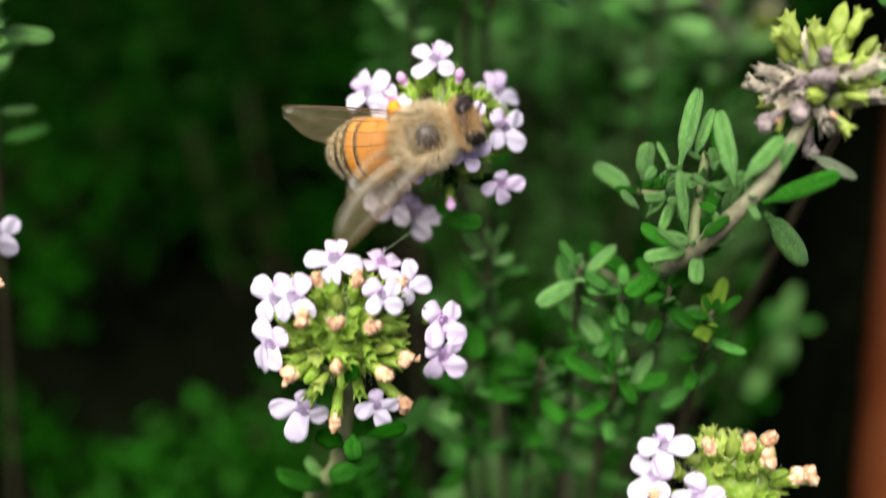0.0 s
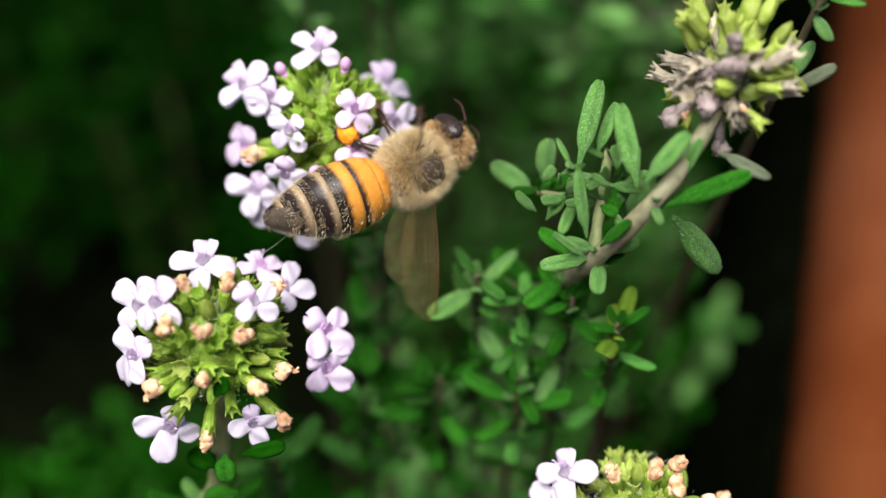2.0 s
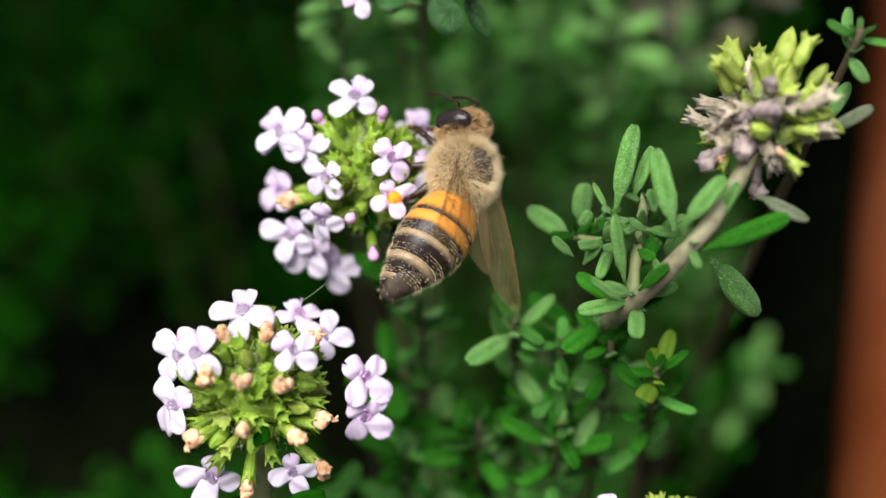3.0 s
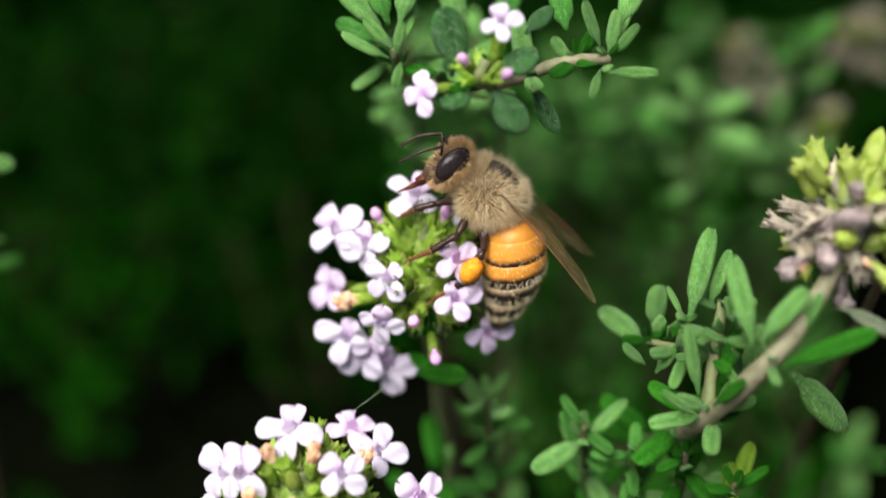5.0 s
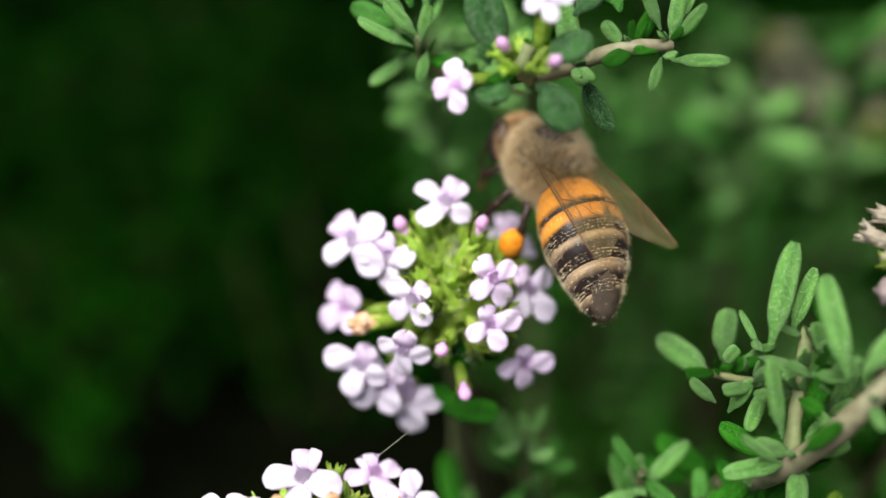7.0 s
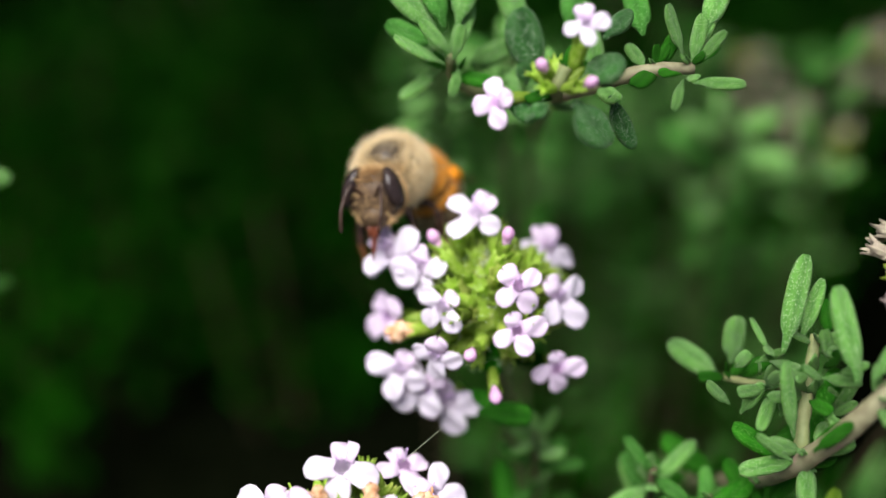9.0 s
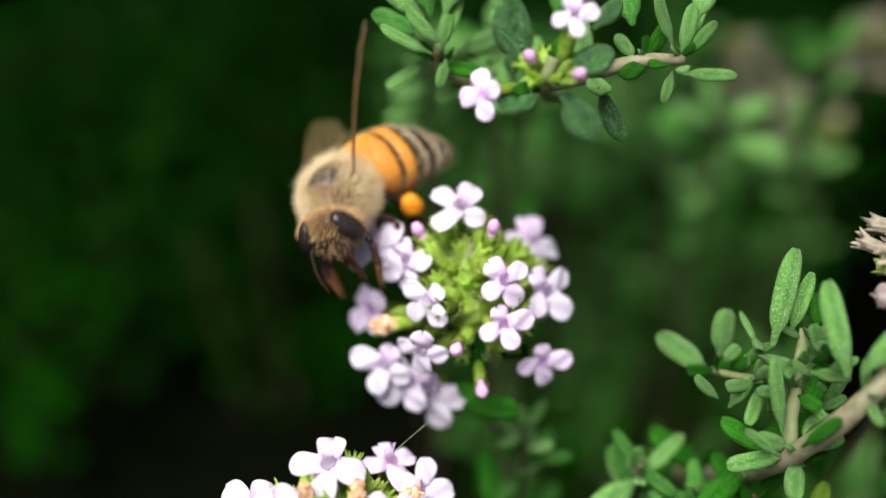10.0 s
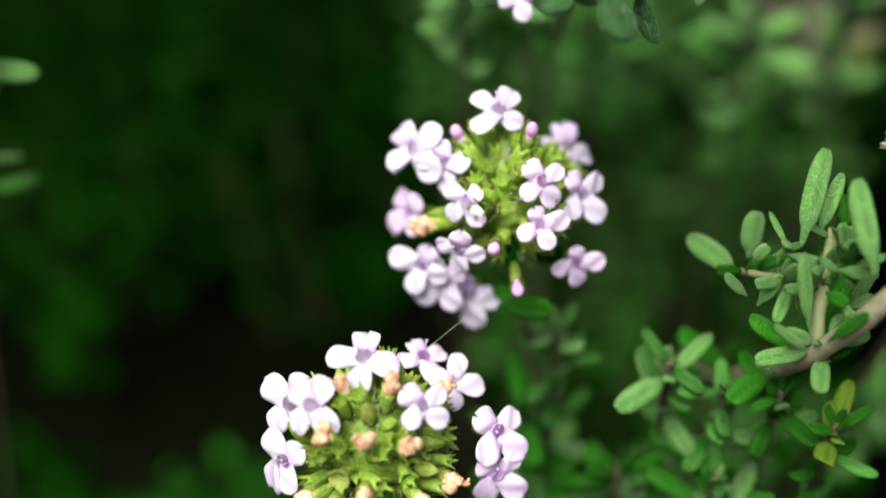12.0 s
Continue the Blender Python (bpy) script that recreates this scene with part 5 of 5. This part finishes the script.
    # abdomen: a core with six overlapping rings, curving gently downwards
    belly_line = [(-0.0, 0, 0), (-0.9, 0, -0.05), (-2.4, 0, -0.15), (-4.2, 0, -0.45), (-5.9, 0, -0.95), (-7.3, 0, -1.6)]
    v, f = tube(smooth_path(belly_line, 4), [0.3 + 1.35 * math.sin(min(1.0, k / 20 * 0.98 + 0.02) * math.pi) ** 0.6 * (1 - 0.45 * max(0, k / 20 - 0.4)) for k in range(21)], 16)
    abdomen = part("abdomen", mesh_of("abdomen", v, f, HIDE), bee, pose(-1.95 * K, 0, -0.15 * K))
    line = smooth_path(belly_line, 12)
    total = len(line) - 1
    radius = lambda s: 2.12 * (math.sin(math.pi * min(1, 0.10 + 0.86 * s)) ** 0.62) * (1.0 if s < 0.5 else 1.0 - (s - 0.5) ** 1.3 * 1.0)
    cuts = (0.0, 0.21, 0.39, 0.56, 0.71, 0.85, 0.97)
    for k in range(6):
        s0, s1 = cuts[k], min(0.99, cuts[k + 1] + 0.03)
        o = line[int(s0 * total)]
        verts, faces, seg, n = [], [], 28, 7
        for i in range(n + 1):
            s = s0 + (s1 - s0) * i / n
            p = line[min(total, int(s * total))]
            lip = 0.05 * math.sin(math.pi * min(1, i / n * 1.15)) + (0.05 if i < n else 0.0) + 0.012 * (6 - k)
            r = radius(s) + lip if not (k == 5 and i == n) else 0.12
            for q in range(seg):
                a = 2 * math.pi * q / seg
                verts.append((p.x - o.x, r * math.cos(a), p.z - o.z + r * math.sin(a) * (0.92 if math.sin(a) > 0 else 0.82)))
        for i in range(n):
            for q in range(seg):
                a, b = i * seg + q, i * seg + (q + 1) % seg
                faces.append((a, a + seg, b + seg, b))
        faces += [tuple(range(seg)), tuple(n * seg + q for q in range(seg - 1, -1, -1))]
        part("abdomen_ring", mesh_of("abdomen_ring", verts, faces, RINGS[k]), abdomen, Matrix.Translation(o * K))
    spots = []
    for _ in range(3000):
        s = rng.choice((rng.uniform(0.0, 0.16), rng.uniform(0.5, 0.56), rng.uniform(0.65, 0.72), rng.uniform(0.8, 0.86), rng.uniform(0, 1), rng.uniform(0, 0.8), rng.uniform(0, 0.5)))
        p, a = line[min(total, int(s * total))], rng.uniform(0, 6.28)
        o = Vector((0, math.cos(a), math.sin(a)))
        r = radius(s) + 0.1
        spots.append((p + Vector((0, r * math.cos(a), r * math.sin(a) * (0.92 if math.sin(a) > 0 else 0.82))), (o + Vector((-1.3, 0, 0))).normalized(), rng.uniform(0.14, 0.3) + (0.3 if s < 0.1 else 0)))
    v, f = hairs(spots, rng, 0.016)
    part("fur", mesh_of("fur", v, f, HAIR), abdomen, None, "short tan hair bands")
    legs = []
    for s in (1, -1):
        legs.append(bee_leg(bee, s, [(1.2, 0.8, -1.5), (2.1, 1.6, -2.2), (2.7, 1.6, -3.3), (2.9, 1.3, -4.3)]))
        legs.append(bee_leg(bee, s, [(0.2, 1.0, -1.6), (0.0, 2.3, -2.4), (0.4, 2.6, -4.1), (0.9, 2.4, -5.6)]))
        legs.append(bee_leg(bee, s, [(-0.8, 1.0, -1.5), (-1.9, 1.9, -2.2), (-2.3, 2.0, -4.4), (-2.0, 1.8, -6.9)], True))
    bee.scale = (1.06, 1.06, 1.06)
    return bee, head, abdomen, legs, bee_wing(bee, 1), bee_wing(bee, -1)


BEE, BEE_HEAD, BEE_ABDOMEN, BEE_LEGS, WING_LEFT, WING_RIGHT = build_bee()


# ---- what moves ----
def stance(place, ahead, back):
    """The bee's pose: where its middle is, the way its head points, and the way its back faces."""
    x = Vector(ahead).normalized()
    z = Vector(back)
    z = (z - x * z.dot(x)).normalized()
    m = Matrix((x, z.cross(x), z)).transposed().to_4x4()
    return Matrix.Translation(place) @ m


def wing_pose(side, sweep, lift):
    return pose(0.4 * K, 1.55 * side * K, 1.0 * K) @ pose(0, 0, 0, 0, 0, sweep * side) @ pose(0, 0, 0, lift * side, 0, 0)


def sway(base, head, rows):
    """A stem that leans as the bee pulls at it: seconds, millimetres aside and away at the flower head, and degrees of tilt and of twist about the head."""
    out = []
    c = P(*head)
    axis = Vector((0, 0.77, -0.64))
    for t, dx, dy, tilt, twist in rows:
        turn = Matrix.Translation(c) @ Matrix.Rotation(radians(tilt), 4, axis) @ Matrix.Rotation(radians(twist), 4, 'Z') @ Matrix.Translation(-c)
        lean = Matrix.Translation(P(*base)) @ pose(0, 0, 0, math.degrees(-dy / 55), math.degrees(dx / 55), 0)
        out.append((t, turn @ lean))
    return out


def motions():
    walk(BEE, [
        (0.0, stance((-0.00024, -0.00616, 0.19260), (0.924, 0.014, 0.382), (0.050, -0.783, 0.619))),
        (0.5, stance((0.00157, -0.00783, 0.19060), (0.970, -0.240, 0.047), (-0.106, -0.798, 0.593))),
        (1.0, stance((0.00199, -0.00805, 0.19034), (0.975, -0.194, -0.109), (-0.017, -0.877, 0.481))),
        (1.5, stance((0.00642, -0.00887, 0.18936), (0.944, 0.330, -0.005), (0.185, -0.947, 0.263))),
        (2.0, stance((0.00701, -0.00761, 0.19087), (0.864, 0.476, 0.165), (0.273, -0.908, 0.317))),
        (2.5, stance((0.00777, -0.00582, 0.19167), (0.517, 0.711, 0.477), (0.479, -0.787, 0.389))),
        (3.4, stance((0.00793, -0.00413, 0.19237), (-0.042, 0.746, 0.665), (0.761, -0.412, 0.502))),
        (4.5, stance((0.00772, -0.00221, 0.19465), (-0.675, 0.331, 0.660), (0.731, 0.160, 0.663))),
        (5.0, stance((0.00540, -0.00135, 0.19568), (-0.702, 0.235, 0.672), (0.653, 0.184, 0.735))),
        (5.5, stance((0.00571, -0.00099, 0.19743), (-0.383, 0.389, 0.838), (0.679, -0.329, 0.657))),
        (6.0, stance((0.00550, -0.00102, 0.19739), (-0.355, 0.392, 0.849), (0.662, -0.349, 0.663))),
        (6.5, stance((0.00724, -0.00050, 0.19669), (0.004, 0.972, 0.236), (0.283, -0.292, 0.913))),
        (7.1, stance((0.00593, 0.00298, 0.19555), (-0.586, 0.781, 0.216), (0.353, -0.112, 0.929))),
        (7.8, stance((0.00072, 0.00551, 0.19460), (-0.993, 0.113, 0.043), (0.115, 0.371, 0.922))),
        (8.5, stance((-0.00333, 0.00520, 0.19423), (-0.916, -0.401, 0.001), (-0.203, 0.487, 0.849))),
        (9.0, stance((-0.00420, 0.00391, 0.19493), (-0.258, -0.957, 0.136), (-0.138, 0.148, 0.979))),
        (9.5, stance((-0.00420, 0.00345, 0.19565), (0.020, -0.993, 0.113), (-0.050, 0.113, 0.992))),
        (10.0, stance((-0.00632, 0.00039, 0.19511), (-0.184, -0.981, 0.062), (-0.407, 0.078, 0.910))),
        (10.5, stance((-0.00752, -0.00718, 0.19006), (0.160, -0.747, -0.645), (-0.546, -0.641, 0.540))),
        (11.0, stance((-0.01059, -0.00821, 0.19015), (-0.217, -0.957, -0.190), (-0.760, 0.090, 0.644))),
        (11.2, stance((-0.01075, -0.00830, 0.19030), (-0.190, -0.955, -0.220), (-0.740, 0.040, 0.660))),
        (11.3, stance((-0.01155, -0.00851, 0.19200), (0.111, -0.880, -0.462), (-0.289, -0.574, 0.766))),
        (11.4, stance((-0.01840, -0.00800, 0.19300), (0.150, -0.760, -0.630), (-0.180, -0.640, 0.740))),
        (11.5, stance((-0.02810, -0.02207, 0.18800), (-0.691, -0.722, -0.034), (-0.179, -0.503, 0.845))),
        (11.7, stance((-0.04200, -0.03500, 0.19300), (-0.803, -0.596, -0.015), (-0.175, -0.401, 0.899))),
        (12.0, stance((-0.05600, -0.04600, 0.19600), (-0.797, -0.604, -0.002), (-0.169, -0.386, 0.907))),
    ])
    fold = [(0.5, 45, 35, 68, 4), (1.0, 66, 50, 62, 0), (1.5, 24, 60, 35, -4), (2.0, 30, 55, 22, -4), (2.5, 40, 52, 62, 8), (3.4, 70, 10, 74, 2), (4.5, 80, -2, 80, -4),
            (5.0, 80, -2, 78, -4), (5.5, 88, -2, 80, 2), (6.0, 92, 0, 76, 4), (6.5, 98, 4, 100, 2), (7.4, 82, 4, 82, 4), (8.5, 84, -14, 84, -14), (9.0, 86, -36, 86, -36), (9.5, 86, -38, 86, -38),
            (9.8, 50, 40, 82, 0), (10.0, 22, 60, 80, 0), (10.13, 24, 50, 20, 0)]
    left, right = [], []
    flick = lambda a, n, sl, sr: [(a + k / 25, sl, 70 if k % 2 else -8, sr, 52 if k % 2 else -26) for k in range(int(n * 25 / 15) + 1)]
    rows = [(0.0, 72, 24, 68, 10)] + flick(1 / 30, 4, 70, 64) + fold + flick(10.2, 9, 34, 38) + [(11.0, 66, 42, 40, -20), (11.2, 66, 42, 40, -20)] + flick(11.24, 3, 30, 20) + [(11.5, 40, -55, 30, -60), (12.0, 40, -55, 30, -60)]
    for t, sl, el, sr, er in rows:
        left.append((t, wing_pose(1, sl, el)))
        right.append((t, wing_pose(-1, sr, er)))
    walk(WING_LEFT, left)
    walk(WING_RIGHT, right)
    for leg, o in ((BEE_LEGS[2], Vector((-0.8, 1.0, -1.5))), (BEE_LEGS[5], Vector((-0.8, -1.0, -1.5)))):
        walk(leg, [(t, Matrix.Translation(o * K) @ pose(0, 0, 0, 0, swing, 0)) for t, swing in ((0.0, 0), (8.3, 0), (9.0, 48), (9.6, 48), (10.2, 0), (12.0, 0))])
    neck = pose(1.95 * K, 0, 0.1 * K)
    walk(BEE_HEAD, [(t, neck @ pose(0, 0, 0, 0, nod, turn)) for t, nod, turn in
                    ((0.0, 8, 0), (1.0, 5, 0), (2.0, 12, 12), (2.5, 14, 14), (4.5, 0, 8), (6.0, 6, 10), (6.5, 45, 10), (8.5, 4, 0), (9.0, -16, 0), (9.5, -18, 0), (10.0, 24, 8), (10.5, 8, 12), (11.0, 6, 8), (12.0, 0, 0))])
    waist = pose(-1.95 * K, 0, -0.15 * K)
    walk(BEE_ABDOMEN, [(t, waist @ pose(0, 0, 0, 0, -dip, turn)) for t, dip, turn in
                       ((0.0, 24, -8), (0.5, 14, -10), (1.0, 8, -8), (1.5, -4, 0), (2.0, -4, -6), (2.5, -4, -32), (3.4, 0, -20), (4.5, 38, 0), (5.0, 40, 0), (5.5, 14, 4), (6.0, 10, 6), (6.5, 6, -8),
                        (8.5, 22, 0), (9.0, 58, -30), (9.5, 58, -36), (10.0, 12, -34), (10.5, 0, -8), (11.0, 0, -15), (11.3, 0, 0), (12.0, 0, 0))])
    walk(HEAD_A, sway((4.0, 2.0, NODE_Z), (1.6, -1.5, -3.1), [
        (0.0, -0.26, 0.32, -3.6, -6.3), (0.7, -0.15, 0.3, -2.5, -3), (1.5, -0.06, 0.26, -1.6, 0.3), (2.5, -0.14, 0.28, -0.5, -2.0), (3.5, -0.5, 0.34, 4.5, 5.5), (4.5, -0.79, 0.38, 8.5, 12),
        (5.0, -0.77, 0.2, 7.0, 10), (5.5, -0.75, 0.03, 5.0, 8), (6.0, -0.88, 0.2, 8, 11), (6.5, -1.01, 0.43, 12.0, 13.8), (7.5, -0.6, 0.2, 6, 7), (8.5, -0.32, -0.02, 0.5, 0.4), (9.0, -0.05, 0.12, -1.5, -2.8),
        (9.5, -0.14, 0.08, -1.4, -2.2), (10.0, -0.21, 0.08, -0.9, -1.3), (10.5, -0.36, -0.45, -2.0, -2.0), (11.0, -0.58, -0.91, -2.8, -3.7), (11.5, -0.12, -0.05, 0.1, -0.2), (12.0, -0.12, 0.04, -0.1, -0.6)]))
    walk(HEAD_B, sway((-12.0, -16.0, NODE_Z), (-6.0, -15.5, -9.2), [
        (0.0, 0, 0, 0, 0), (2.0, 0.35, 0.8, 0, 0), (2.5, 0.4, 0.9, 0, 0), (4.5, 0, -0.4, 0, 0), (6.0, 0.2, -0.3, 0, 0), (9.5, 0.1, 0.2, 0, 0), (10.5, 0.25, 0, 0, 0), (11.0, 0.1, 0.9, 0, 0), (11.5, -0.1, 0.3, 0, 0), (12.0, -0.1, 0, 0, 0)]))


motions()
